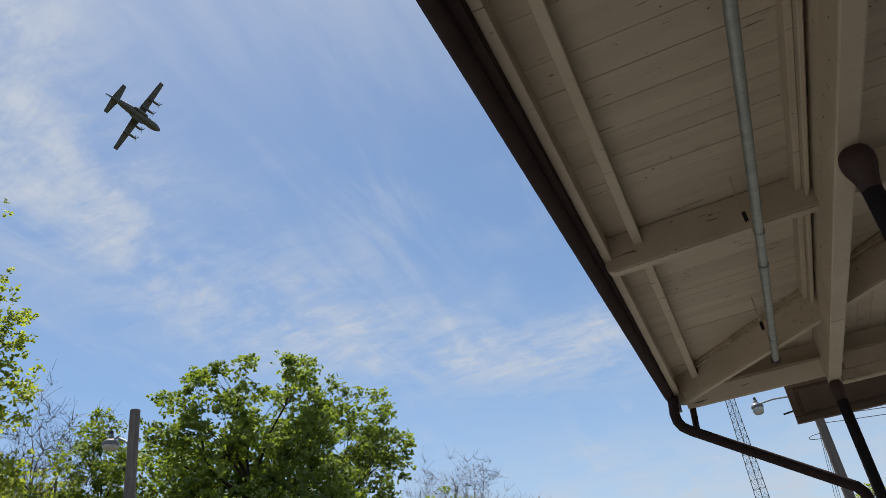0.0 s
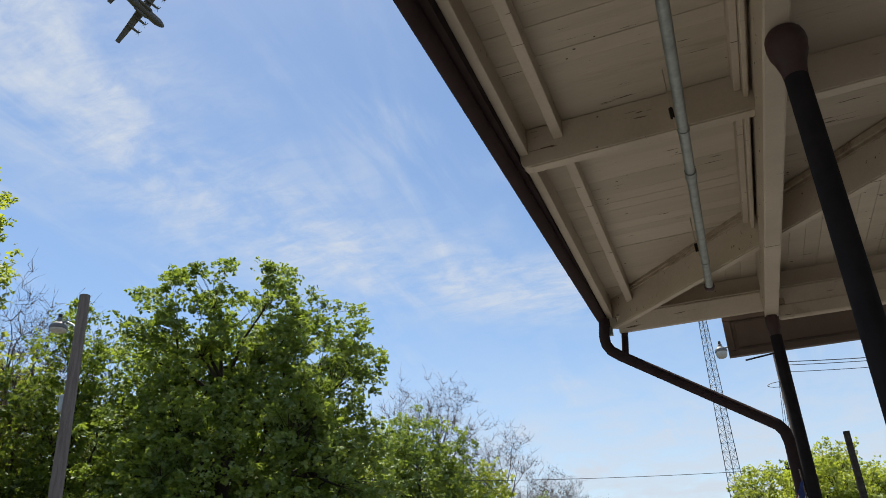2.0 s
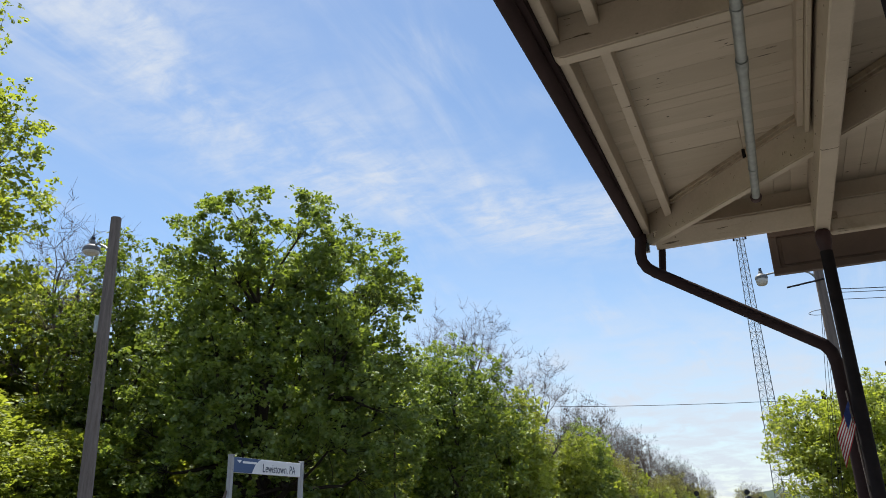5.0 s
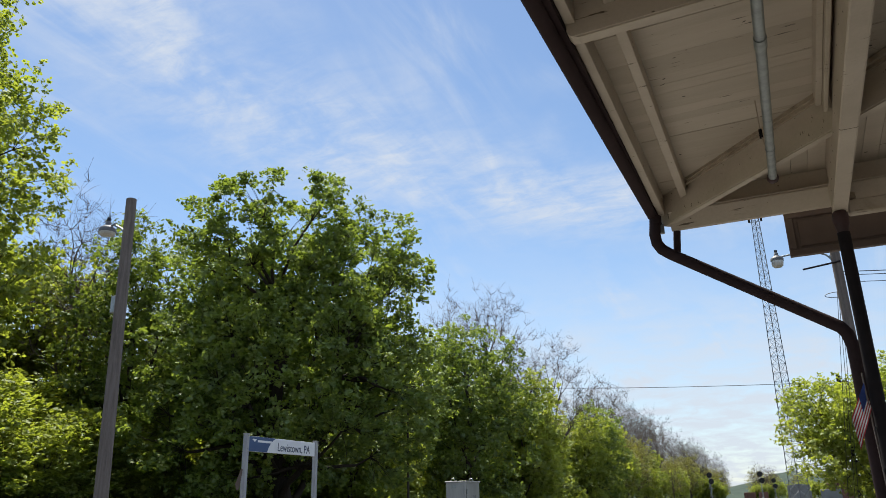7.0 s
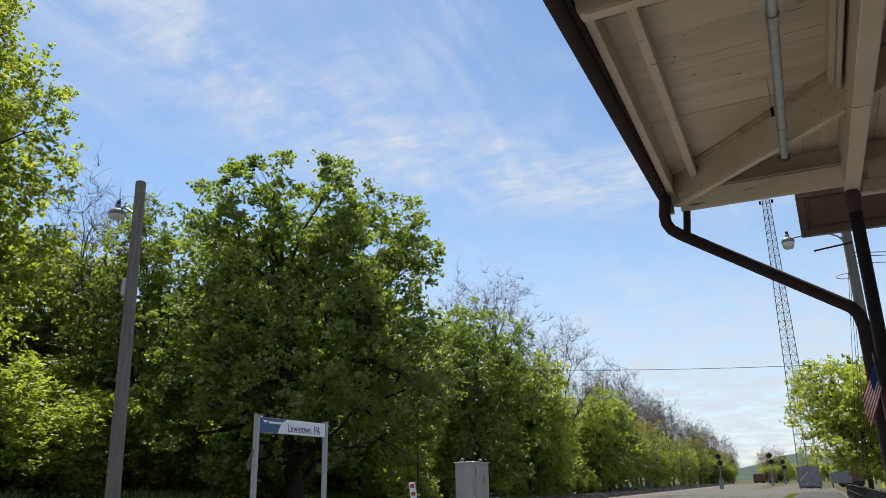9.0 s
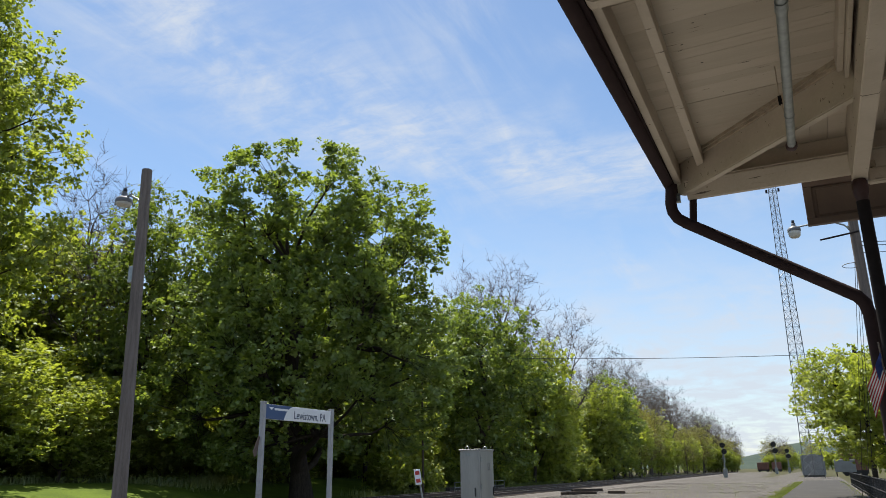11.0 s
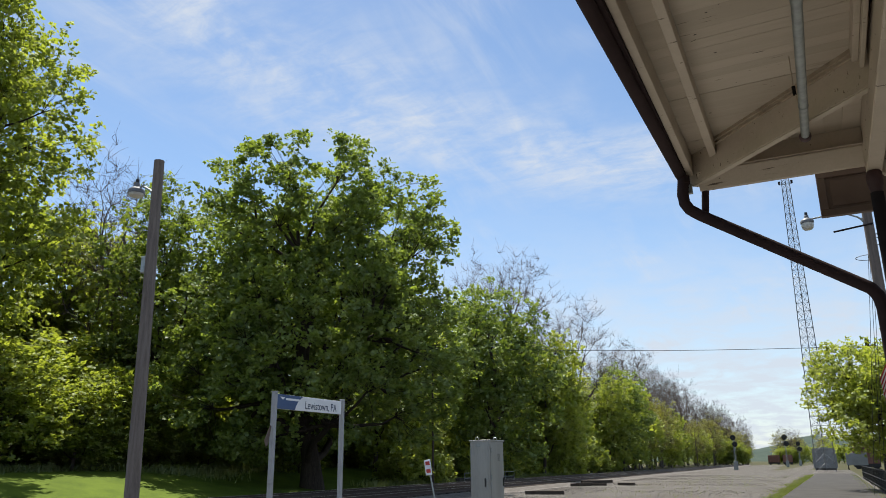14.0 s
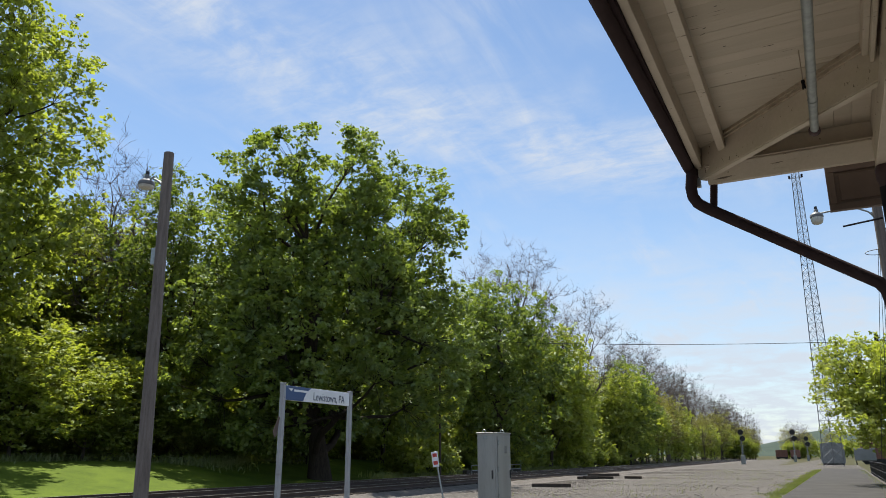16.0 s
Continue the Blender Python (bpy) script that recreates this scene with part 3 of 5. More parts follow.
def grow(name, seed, height, radius, clear, tips, leaves, size, clump, leaf, bark, label, trunk=0.3, top=0.5, lumps=0.28, limbs=7, flat=0.85, category="tree",
         sparse=0.0, droop=0.0, group=""):
    """A broadleaf tree: trunk and limbs that reach clumps of leaves inside an uneven crown."""
    rnd = np.random.RandomState(seed)
    th = thing(name, (0, 0, 0), label, category, group)
    d = rnd.randn(tips, 3)
    d /= np.linalg.norm(d, axis=1, keepdims=True)
    r = 0.40 + 0.60 * rnd.rand(tips) ** 0.6
    lump = np.array([noise.noise((x * 1.7 + seed, y * 1.7, z * 1.7)) + 0.6 * noise.noise((x * 4 + seed, y * 4, z * 4)) for x, y, z in d])
    r = np.minimum(r * (1 + lumps * lump * 1.6), 1.06)
    p = d * r[:, None]
    p[:, :2] *= (1 + 0.30 * p[:, 2] ** 2)[:, None]
    mid, half = (height + clear) / 2, (height - clear) / 2
    z = mid + p[:, 2] * half
    h = np.clip((z - clear) / (height - clear), 0, 1)
    wide = np.where(h > top, 1.0 - 0.10 * ((h - top) / (1 - top)), 1.0 + 0.12 * (top - h))
    p = np.stack([p[:, 0] * radius * wide, p[:, 1] * radius * wide, z], 1)
    p = p[p[:, 2] > clear * 0.8]
    wood, arms = Wood(), []
    ht = height * 0.72
    spine = bend(np.array([0, 0, -0.3]), np.array([rnd.randn() * .03 * height, rnd.randn() * .03 * height, ht]), rnd, 9, 0, 0.02)
    wood.limb(spine, np.linspace(trunk, trunk * 0.25, 9) * np.array([1.35] + [1] * 8), 8)
    own, cen = kmeans(p, limbs, rnd)
    for i in range(len(cen)):
        mine = p[own == i]
        if not len(mine):
            continue
        z0 = np.clip(cen[i][2] * 0.55 - np.linalg.norm(cen[i][:2]) * 0.35, clear * 0.55, ht * 0.92)
        root = np.array([np.interp(z0, spine[:, 2], spine[:, k]) for k in range(3)])
        node = root + (cen[i] - root) * 0.62
        rr = trunk * 0.48
        wood.limb(bend(root, node, rnd, 6, 0.06, 0.06), np.linspace(rr, rr * 0.55, 6), 6)
        own2, cen2 = kmeans(mine, max(2, len(mine) // 22 + 1), rnd, 4)
        for j in range(len(cen2)):
            sub = mine[own2 == j]
            if not len(sub):
                continue
            n2 = node + (cen2[j] - node) * 0.72
            wood.limb(bend(node, n2, rnd, 5, 0.03, 0.08), np.linspace(rr * 0.5, rr * 0.2, 5), 5)
            for q in sub:
                wood.limb(bend(n2, q, rnd, 4, -0.02, 0.08), np.linspace(max(rr * 0.07, .014), 0.008, 4), 3)
                arms.append(n2 + (q - n2) * rnd.uniform(.25, .8))
    trunk_ob = new("trunk", wood.mesh("trunk", bark))
    trunk_ob.parent = th
    if leaves:
        keep = p[rnd.rand(len(p)) > sparse]
        keep = np.concatenate([keep, np.array(arms)[::4]])
        each = np.repeat(keep, leaves, 0)
        off = rnd.randn(len(each), 3)
        off *= (rnd.rand(len(each)) ** 0.45 / (np.linalg.norm(off, axis=1) + 1e-9))[:, None] * clump * np.array([1.55, 1.55, 1.3 * flat])
        off *= (0.6 + 0.8 * np.repeat(rnd.rand(len(keep)), leaves))[:, None]
        off[:, 2] -= droop * np.abs(rnd.randn(len(each)))
        crown = new("crown", leaf_mesh("crown", each + off, size, leaf, rnd))
        crown.parent = th
    else:
        twig = Wood()
        for q in p:
            for _ in range(6):
                e = q + rnd.randn(3) * np.array([1, 1, 0.8]) * clump + np.array([q[0] * .06, q[1] * .06, clump * 0.9])
                twig.limb(bend(q, e, rnd, 3, 0, 0.1), (0.017, 0.012, 0.006), 3)
        crown = new("crown", twig.mesh("crown", bark))
        crown.parent = th
    return th


def stand(ob, x, y, turn=0.0, size=1.0, wide=None, z=None):
    x -= SKEW * max(0.0, y - 45) if x < -20 else 0.0
    m = Matrix.Translation((x, y, (float(rise(x, y)) if z is None else z) - 0.05)) @ Matrix.Rotation(turn, 4, "Z") @ Matrix.Diagonal(((wide or size), (wide or size), size, 1))
    return m


def put(ob, *a, **k):
    ob.matrix_basis = stand(ob, *a, **k)
    return ob


def more(ob, label="", *a, **k):
    c = copy_thing(ob, stand(ob, *a, **k))
    if label:
        c["label"] = label
    return c


def plant_woods():
    rnd = random.Random(11)
    big = put(grow("maple_tree", 3, 22.4, 9.5, 2.0, 1900, 15, 0.195, 0.42, "leaf_deep", "bark",
                   "large broad maple in full spring leaf behind the tracks", 0.60, 0.5, 0.36, 11), -28.8, 39.2, 0.4, 0.965, wide=1.02)
    left = put(grow("poplar_tree", 8, 28.5, 7.3, 1.2, 1300, 15, 0.185, 0.54, "leaf_bright", "bark",
                    "tall bright green tree at the lawn's edge", 0.36, 0.45, 0.25, 8), -41.6, 20.2, 1.0, 1.1)
    dark = put(grow("ash_tree", 12, 20.5, 5.2, 3.0, 460, 15, 0.19, 0.54, "leaf_dark", "bark",
                    "darker green tree in the wood behind the lawn", 0.28, 0.55, 0.25, 6), -41.0, 38.0, 0.2)
    mid = put(grow("round_tree", 21, 16.5, 5.4, 1.4, 500, 11, 0.21, 0.54, "leaf_deep", "bark",
                   "rounded green tree beside the railway", 0.26, 0.5, 0.22, 6), -27.4, 66.0, 0.9, 1.13)
    young = grow("young_tree", 33, 13.5, 4.6, 0.8, 340, 11, 0.24, 0.54, "leaf_bright", "bark",
                 "bright green young tree on the railway bank", 0.17, 0.5, 0.3, 6)
    put(young, -29.5, 88.0, 0.3)
    far_tree = put(grow("small_tree", 35, 12.5, 4.4, 0.8, 170, 7, 0.34, 0.55, "leaf_bright", "bark",
                        "green tree in the wood along the railway", 0.17, 0.5, 0.3, 5), -30.5, 150.0, 0.3)
    pale = put(grow("budding_tree", 41, 15.0, 4.2, 2.5, 380, 3, 0.20, 0.6, "leaf_pale", "grey_bark",
                    "thin tree with pale new leaves in the wood", 0.18, 0.55, 0.3, 6), -33.0, 92.0, 0.1)
    bare = put(grow("bare_tree", 52, 22.0, 5.0, 7.0, 260, 0, 0, 0.55, "", "grey_bark",
                    "leafless grey tree above the green wood", 0.26, 0.6, 0.3, 7), -33.5, 81.0, 0.7, 1.14)
    far_label = "green tree in the wood along the railway"
    # the wood behind the lawn
    for x, y, ob, s, w in ((-45.5, 14, young, .62, 1.0), (-43.5, 22, young, .5, 1.0), (-42, 28.5, young, .55, 1.05), (-53, 31, young, 1.35, 1.35), (-52, 39, young, 1.35, 1.35), (-46, 33, young, .62, 1.1), (-50, 25, young, .75, 1.2), (-47, 7, young, .7, 1.1), (-37.6, 20.5, young, .40, .62), (-37.2, 24.5, young, .46, .66), (-37.0, 28.5, young, .40, .6), (-37.4, 32.0, young, .44, .66), (-38.2, 35.5, young, .5, .7),
                           (-48, 47, dark, .75, 1.1), (-38, 50, mid, .95, 1.1), (-33, 54, young, 1.1, 1.15), (-53, 56, mid, .9, 1.1), (-41, 62, dark, .8, 1.1), (-34, 74, mid, .95, 1.0),
                           (-44, 80, mid, .95, 1.1), (-39, 96, mid, 1.0, 1.1), (-55, 36, young, .9, 1.3)):
        more(ob, "", x, y, rnd.uniform(0, 6.28), s * rnd.uniform(.95, 1.05), wide=w)
    # along the railway into the distance
    y = 78.0
    while y < 330:
        ob = rnd.choice((young, young, mid, pale, young)) if y < 135 else rnd.choice((far_tree, far_tree, pale))
        s = rnd.uniform(.72, 1.30)
        more(ob, far_label, -28.2 - rnd.uniform(0, 4.5), y, rnd.uniform(0, 6.28), s)
        if y > 84:
            ob = rnd.choice((pale, mid, pale, young)) if y < 120 else rnd.choice((pale, far_tree))
            more(ob, far_label, -35 - rnd.uniform(0, 4), y + 3, rnd.uniform(0, 6.28), rnd.uniform(1.0, 1.2))
        y += 6.5 + (y - 78) * 0.045
    for x, y, s in ((-32.5, 88, 1.12), (-31.8, 116, 1.1), (-36, 112, .95), (-46.5, 37.5, .93), (-48, 41, .86)):
        more(bare, "", x, y, rnd.uniform(0, 6.28), s)
    y = 150.0
    while y < 420:
        more(bare, "leafless grey tree on the distant bank", -31.5 - rnd.uniform(0, 7), y, rnd.uniform(0, 6.28), rnd.uniform(.9, 1.12))
        more(pale, "budding tree on the distant bank", -30.5 - rnd.uniform(0, 6), y + 4, rnd.uniform(0, 6.28), rnd.uniform(.9, 1.15))
        y += 9 + (y - 150) * .04
    # the bank where the line bends out of sight
    for k in range(16):
        f = k / 15
        more(bare if k % 2 else pale, "leafless grey tree on the distant bank" if k % 2 else "budding tree on the distant bank", -33 + 20 * f, 345 + rnd.uniform(0, 25), rnd.uniform(0, 6.28),
             (1.02 - .48 * f) * rnd.uniform(.9, 1.1) * (1 if k % 2 else 1.2), z=0)
        more(far_tree, far_label, -33 + 20 * f, 340 + rnd.uniform(0, 6), rnd.uniform(0, 6.28), (.95 - .5 * f) * rnd.uniform(.8, 1.1), z=0)
    for k in range(40):
        more(rnd.choice((far_tree, pale, far_tree)), "small distant tree beyond the yard", -44 + k * 2.3 + rnd.uniform(-.8, .8), 350 + rnd.uniform(0, 60), rnd.uniform(0, 6.28), rnd.uniform(.5, .85), z=0)
    # shrubs and weeds
    bush = put(grow("shrub", 61, 3.6, 2.0, 0.2, 110, 8, 0.19, 0.34, "leaf_bright", "bark", "leafy green shrub at the edge of the wood", 0.05, 0.5, 0.35, 5, category="shrub",
                    group="shrubs at the wood's edge"), -33.5, 44.0)
    dim = put(grow("shrub", 67, 4.2, 2.3, 0.2, 130, 9, 0.20, 0.36, "leaf_bright", "bark", "green shrub in the wood's shade", 0.05, 0.5, 0.35, 5, category="shrub",
                   group="shrubs at the wood's edge"), -38.5, 30.0)
    for k in range(50):
        y = 8 + k * 1.3 + rnd.uniform(-.8, .8)
        x = -37.4 + 2.0 * math.sin(y * .21) + 1.2 * math.sin(y * .57 + 1) - rnd.uniform(0, 2.5)
        more(rnd.choice((bush, bush, bush, dim)), "", x - (k % 3) * 1.6, y, rnd.uniform(0, 6.28), rnd.uniform(.6, 1.0) + .45 * (k % 3))
    for k in range(26):
        y = 50 + k * 3.2 + rnd.uniform(-1, 1)
        more(rnd.choice((bush, bush, dim)), "", -27.9 - rnd.uniform(0, 2.2), y, rnd.uniform(0, 6.28), rnd.uniform(.4, 1.0))
    for k in range(22):
        more(rnd.choice((dim, dim, bush)), "", -31.5 - rnd.uniform(0, 4.0), 56 + k * 4.2, rnd.uniform(0, 6.28), rnd.uniform(1.0, 1.5))
    # tree beyond the railing
    put(grow("honey_locust_tree", 71, 8.2, 4.5, 1.6, 1250, 13, 0.105, 0.28, "leaf_bright", "bark", "bright yellow-green tree behind the iron railing", 0.13, 0.5, 0.42, 9), 3.85, 45.0, 0.3, 1.02, z=0)
    for x, y, s in ((7.5, 54, 1.0), (10, 44, .9), (6.0, 66, 1.1)):
        more(young, "bright green tree behind the iron railing", x, y, rnd.uniform(0, 6), s * .55)


plant_woods()


def weeds():
    """Tall grass along the lawn's edge and tufts in the yard."""
    rnd = np.random.RandomState(9)
    n = 30000
    y = 4 + 72 * rnd.rand(n)
    x = -36.2 + 2.0 * np.sin(y * .21) + 1.2 * np.sin(y * .57 + 1) + rnd.randn(n) * 0.8
    k = 16000
    y2 = 16 + 75 * rnd.rand(k)
    x2 = np.where(rnd.rand(k) < .80, -2.15 - np.abs(rnd.randn(k)) * (.16 + .16 * (1 + np.sin(y2 * .9) * np.sin(y2 * .31 + 1))), np.where(rnd.rand(k) < .5, 1.75 - np.abs(rnd.randn(k)) * .25, -12 + 8 * rnd.rand(k)))
    j = 9000
    y3 = 44 + 50 * rnd.rand(j)
    x3 = -26.4 - np.abs(rnd.randn(j)) * 0.9 - SKEW * (y3 - 25)
    tall = np.concatenate([0.10 + 0.42 * rnd.rand(n) ** 1.6, 0.05 + 0.10 * rnd.rand(k), 0.2 + 0.4 * rnd.rand(j)])
    x, y = np.concatenate([x, x2, x3]), np.concatenate([y, y2, y3])
    z = rise(x, y) - 0.03
    a = rnd.rand(len(x)) * 6.28
    w = 0.012 + tall * 0.045
    lean = rnd.randn(len(x), 2) * tall[:, None] * 0.3
    b = np.stack([x, y, z], 1)
    s = np.stack([np.cos(a) * w, np.sin(a) * w, 0 * w], 1)
    t = b + np.stack([lean[:, 0], lean[:, 1], tall], 1)
    v = np.stack([b - s, b + s, t], 1).reshape(-1, 3)
    tagged(new("weeds", raw_mesh("weeds", v, np.arange(len(v)).reshape(-1, 3), ["weed"])), "pale tall weeds and grass tufts", "weeds", kind="stuff")


weeds()


# ---- station canopy ----
EAVE, END, BACK = -0.84, 6.76, -6.2      # eave line, hipped end, end behind the camera
HIP = 5.90                               # the hip runs along x + y = HIP
FAR = 9.3                                # eave on the other side
SAG = 0.02                               # the roof has settled towards its end


def under(x, y=5.0):
    """Underside of the roof boards: two very low slopes that meet at the hip."""
    return 4.34 + 0.02 * min(x, HIP - y, 4.2) - SAG * (y - 5.0)


def settle(bm):
    for v in bm.verts:
        v.co.z -= SAG * (v.co.y - 5.0)
    return bm


def straight(bm):
    """Takes out the canopy's slight turn, for what stands on the columns."""
    for v in bm.verts:
        v.co.x += .0085 * (v.co.y - 2.4) - .037
    return bm


def canopy():
    th = thing("station_canopy", (0.63, 2.4, 0), "beige-painted timber platform canopy with exposed rafters on iron columns", "canopy")
    flat = 4.34
    # roof covering, above the boards
    bm = boxed(EAVE - .05, FAR, BACK - .05, END + .10, flat + .13, flat + .18)
    part("roofing", settle(bm), "dark", th, "dark roof covering")
    rnd = random.Random(4)
    # sheathing boards across the main slope, cut at the hip
    y = BACK
    while y < END - .02:
        w = min(rnd.choice((.115, .12, .125, .13, .235)), END - y)
        x1 = 4.2 if y + w < HIP - 4.2 else max(EAVE + .05, HIP - y - w / 2 + .05)
        dz = rnd.uniform(-.0025, .0025)
        bm = bmesh.new()
        prism(bm, [(EAVE - .02, flat + .02 * EAVE + dz), (x1, flat + .02 * x1 + dz), (x1, flat + .02 * x1 + .022 + dz), (EAVE - .02, flat + .02 * EAVE + .022 + dz)],
              "y", y + rnd.choice((.0003, .0003, .0003, .0012)), y + w - rnd.choice((.0003, .0003, .0012, .0022)))
        part("board", settle(bm), "tan_board", th)
        y += w
    # boards of the hipped end, running the other way
    x = EAVE
    while x < 4.2:
        w = rnd.choice((.125, .13, .14))
        y0 = max(HIP - 4.2, HIP - x - w / 2 - .03)
        bm = bmesh.new()
        if y0 < END - .05:
            prism(bm, [(y0, flat + .004 + .02 * (HIP - y0)), (END - .032, flat + .004 + .02 * (HIP - END)), (END - .032, flat + .026 + .02 * (HIP - END)), (y0, flat + .026 + .02 * (HIP - y0))],
                  "x", x + .0015, x + w - .0015)
            part("end_board", settle(bm), "tan_board", th)
        x += w
    part("far_boards", settle(boxed(4.2, FAR, BACK, END, flat + .084, flat + .106)), "tan_board", th)
    part("gap_lining", settle(boxed(EAVE, FAR, BACK, END + .05, flat + .108, flat + .122)), "dark", th)

    # rafters with rounded tails
    def rafter_outline(low, rise_to, x1):
        return [(EAVE - .015, flat - .025), (EAVE - .028, low + .10), (EAVE - .024, low + .045), (EAVE - .004, low + .012), (EAVE + .04, low), (x1, low + rise_to), (x1, flat + .02 * min(x1, 4.2) + .003)]
    for y in (3.45, 0.22, -3.0, -6.14):
        bm = prism(bmesh.new(), rafter_outline(4.036, .03 * 5.0, 4.2), "y", y, y + .092)
        edges = [e for e in bm.edges if abs((e.verts[0].co - e.verts[1].co).y) < 1e-5 and (e.verts[0].co - e.verts[1].co).length > 1 and e.verts[0].co.z < 4.25]
        bmesh.ops.bevel(bm, geom=edges, offset=.010, segments=2, affect="EDGES")
        part("rafter", settle(bm), "tan", th)
    # hip rafter, set at half a right angle, and its stained moulding
    turn = Matrix.Translation((EAVE, HIP - EAVE, 0)) @ Matrix.Rotation(radians(-45), 4, "Z")
    bm = prism(bmesh.new(), [(-.03, flat - .02), (-.045, 4.09), (-.03, 4.045), (.02, 4.026), (7.0, 4.026), (7.0, flat + .08), (0, flat - .014)], "y", -.002, .076)
    edges = [e for e in bm.edges if abs((e.verts[0].co - e.verts[1].co).y) < 1e-5 and (e.verts[0].co - e.verts[1].co).length > 1 and e.verts[0].co.z < 4.2]
    bmesh.ops.bevel(bm, geom=edges, offset=.010, segments=2, affect="EDGES")
    bmesh.ops.transform(bm, matrix=turn, verts=bm.verts)
    part("hip_rafter", settle(bm), "tan", th)
    for s0, s1 in ((.40, 1.98), (2.18, 6.9)):
        for d, top in ((.030, .045), (.052, .022)):
            bm = prism(bmesh.new(), [(s0, flat - top - .012), (s1, flat - top + .0), (s1, flat + .09), (s0, flat - .0)], "y", -d, -d + .026)
            bmesh.ops.transform(bm, matrix=turn, verts=bm.verts)
            part("hip_strip", settle(bm), "tan_stained", th, "stained beige moulding")
    # purlins between rafters and the eave batten
    bays = ((3.543, None), (0.313, 3.449), (-2.907, 0.219), (-6.047, -3.001))
    for a, b in bays:
        for x0, x1, low in ((-.635, -.568, 4.198), (EAVE - .028, EAVE + .032, 4.128), (2.2, 2.27, 4.20)):
            stop = b if b is not None else HIP - x1 - .002
            bm = boxed(x0, x1, a, stop, low, flat + .02 * x0 - .001, 0.004)
            if b is None:
                for v in bm.verts:
                    if v.co.y > stop - .05:
                        v.co.y += x1 - v.co.x
            part("purlin", settle(bm), "tan", th)
        stop = b if b is not None else HIP - .60
        part("beam_batten", straight(settle(boxed(.508, .550, a, stop, 4.225, flat + .006, .004))), "tan", th)
        part("beam_batten", straight(settle(boxed(.552, .583, a, stop, 4.165, flat + .008, .006))), "tan", th)
    # long beams on the columns
    for x in (.64, 7.8):
        bm = straight(boxed(x - .054, x + .054, BACK + .1, END - .14, 3.812, 4.05, 0.006))
        beam = part("beam", bm, "tan", th)
        part("beam_filler", straight(boxed(x - .03, x + .03, BACK + .1, END - .05, 4.051, 4.33)), "tan", beam)
        for s in (-1, 1):
            part("beam_edge", straight(boxed(x + s * .0555 - .003, x + s * .0555 + .003, BACK + .1, END - .16, 3.818, 3.834, 0.001)), "tan", beam)
    bm = bmesh.new()
    y = -1.5
    while y < END - .2:
        z = 3.99 + rnd.uniform(-.07, .05)
        tube(bm, [(.5845, y, z), (.588, y, z)], .0055, 6)
        y += rnd.uniform(.18, .34)
    tagged(part("nail_heads", straight(bm), "dark", th, "rusty nail heads"), kind="stuff")
    # boards that close the end: a frieze under the roof, a lip and a sloped crown moulding
    part("end_frieze", boxed(EAVE + .02, FAR, END - .03, END + .012, 4.105, flat + .10, .003), "tan", th)
    part("end_lip", boxed(EAVE + .34, FAR, END - .135, END - .095, 4.099, 4.113, .004), "tan", th)
    crown = [(END - .02, 3.945), (END + .03, 3.945), (END + .03, 4.096), (END - .125, 4.096), (END - .128, 4.082)]
    part("end_crown", prism(bmesh.new(), crown, "x", EAVE + .07, FAR), "tan", th, "sloped beige crown moulding")
    part("end_tie", boxed(.705, 7.7, END - .16, END - .07, 3.795, 3.925, .014), "tan", th, "beige tie timber on the columns")
    part("tie_block", boxed(.692, .78, END - .155, END - .065, 3.93, 3.99, .006), "tan_stained", th)
    # fascia behind the gutter
    bm = bmesh.new()
    prism(bm, [(EAVE - .122, 4.11), (EAVE - .03, 4.11), (EAVE - .03, 4.36), (EAVE - .125, 4.36)], "y", BACK, END + .05)
    part("fascia", bm, "brown", th, "dark brown fascia board")
    # gutter: half round with a rolled lip
    bm = bmesh.new()
    cx, cz, r = EAVE - .077, 4.085, .046
    arc = [(cx + r * math.cos(a), cz + r * math.sin(a) * 1.05) for a in np.linspace(math.pi, 2 * math.pi, 13)]
    inner = [(cx + (r - .006) * math.cos(a), cz + .004 + (r - .006) * math.sin(a) * 1.05) for a in np.linspace(2 * math.pi, math.pi, 13)]
    prism(bm, arc + inner, "y", BACK, END - .05)
    for v in bm.verts:
        v.co.x -= (6.7 - v.co.y) * .0085
    gut = part("gutter", bm, "brown", th, "dark brown half-round gutter", 40)
    part("gutter_lip", tubed([(cx - r - (6.7 - BACK) * .0085, BACK, cz + .004), (cx - r, END - .05, cz + .004)], .008, 8), "brown", gut)
    part("gutter_cap", prism(bmesh.new(), arc, "y", END - .052, END - .04), "brown", gut)
    # downspout
    cx = EAVE - .052
    px, py = .53, END - .02
    pts = [(cx, END - .14, 4.05), (cx - .01, END - .14, 3.97), (cx - .022, END - .13, 3.89), (cx - .015, END - .11, 3.81), (cx + .02, END - .08, 3.75), (cx + .09, END - .05, 3.70),
           (px - .12, py, 2.915), (px - .045, py, 2.865), (px + .0, py, 2.80), (px + .02, py, 2.70), (px + .03, py, .35), (px + .03, py - .02, .2), (px + .0, py - .15, .1)]
    spout = part("downspout", tubed(pts, .053, 14), "brown", th, "dark brown round downspout", 50)
    part("outlet_collar", tubed([(cx, END - .14, 4.06), (cx, END - .14, 3.985)], .056, 14), "brown", spout, "", 50)
    part("spout_brace", tubed([(EAVE + .085, END + .05, 3.70), (EAVE + .115, END + .05, 4.0)], .034, 12), "brown", spout, "", 50)
    part("spout_bracket", boxed(cx - .005, cx + .055, END - .03, END + .02, 3.93, 4.02, .004), "zinc", spout, "small galvanised bracket")
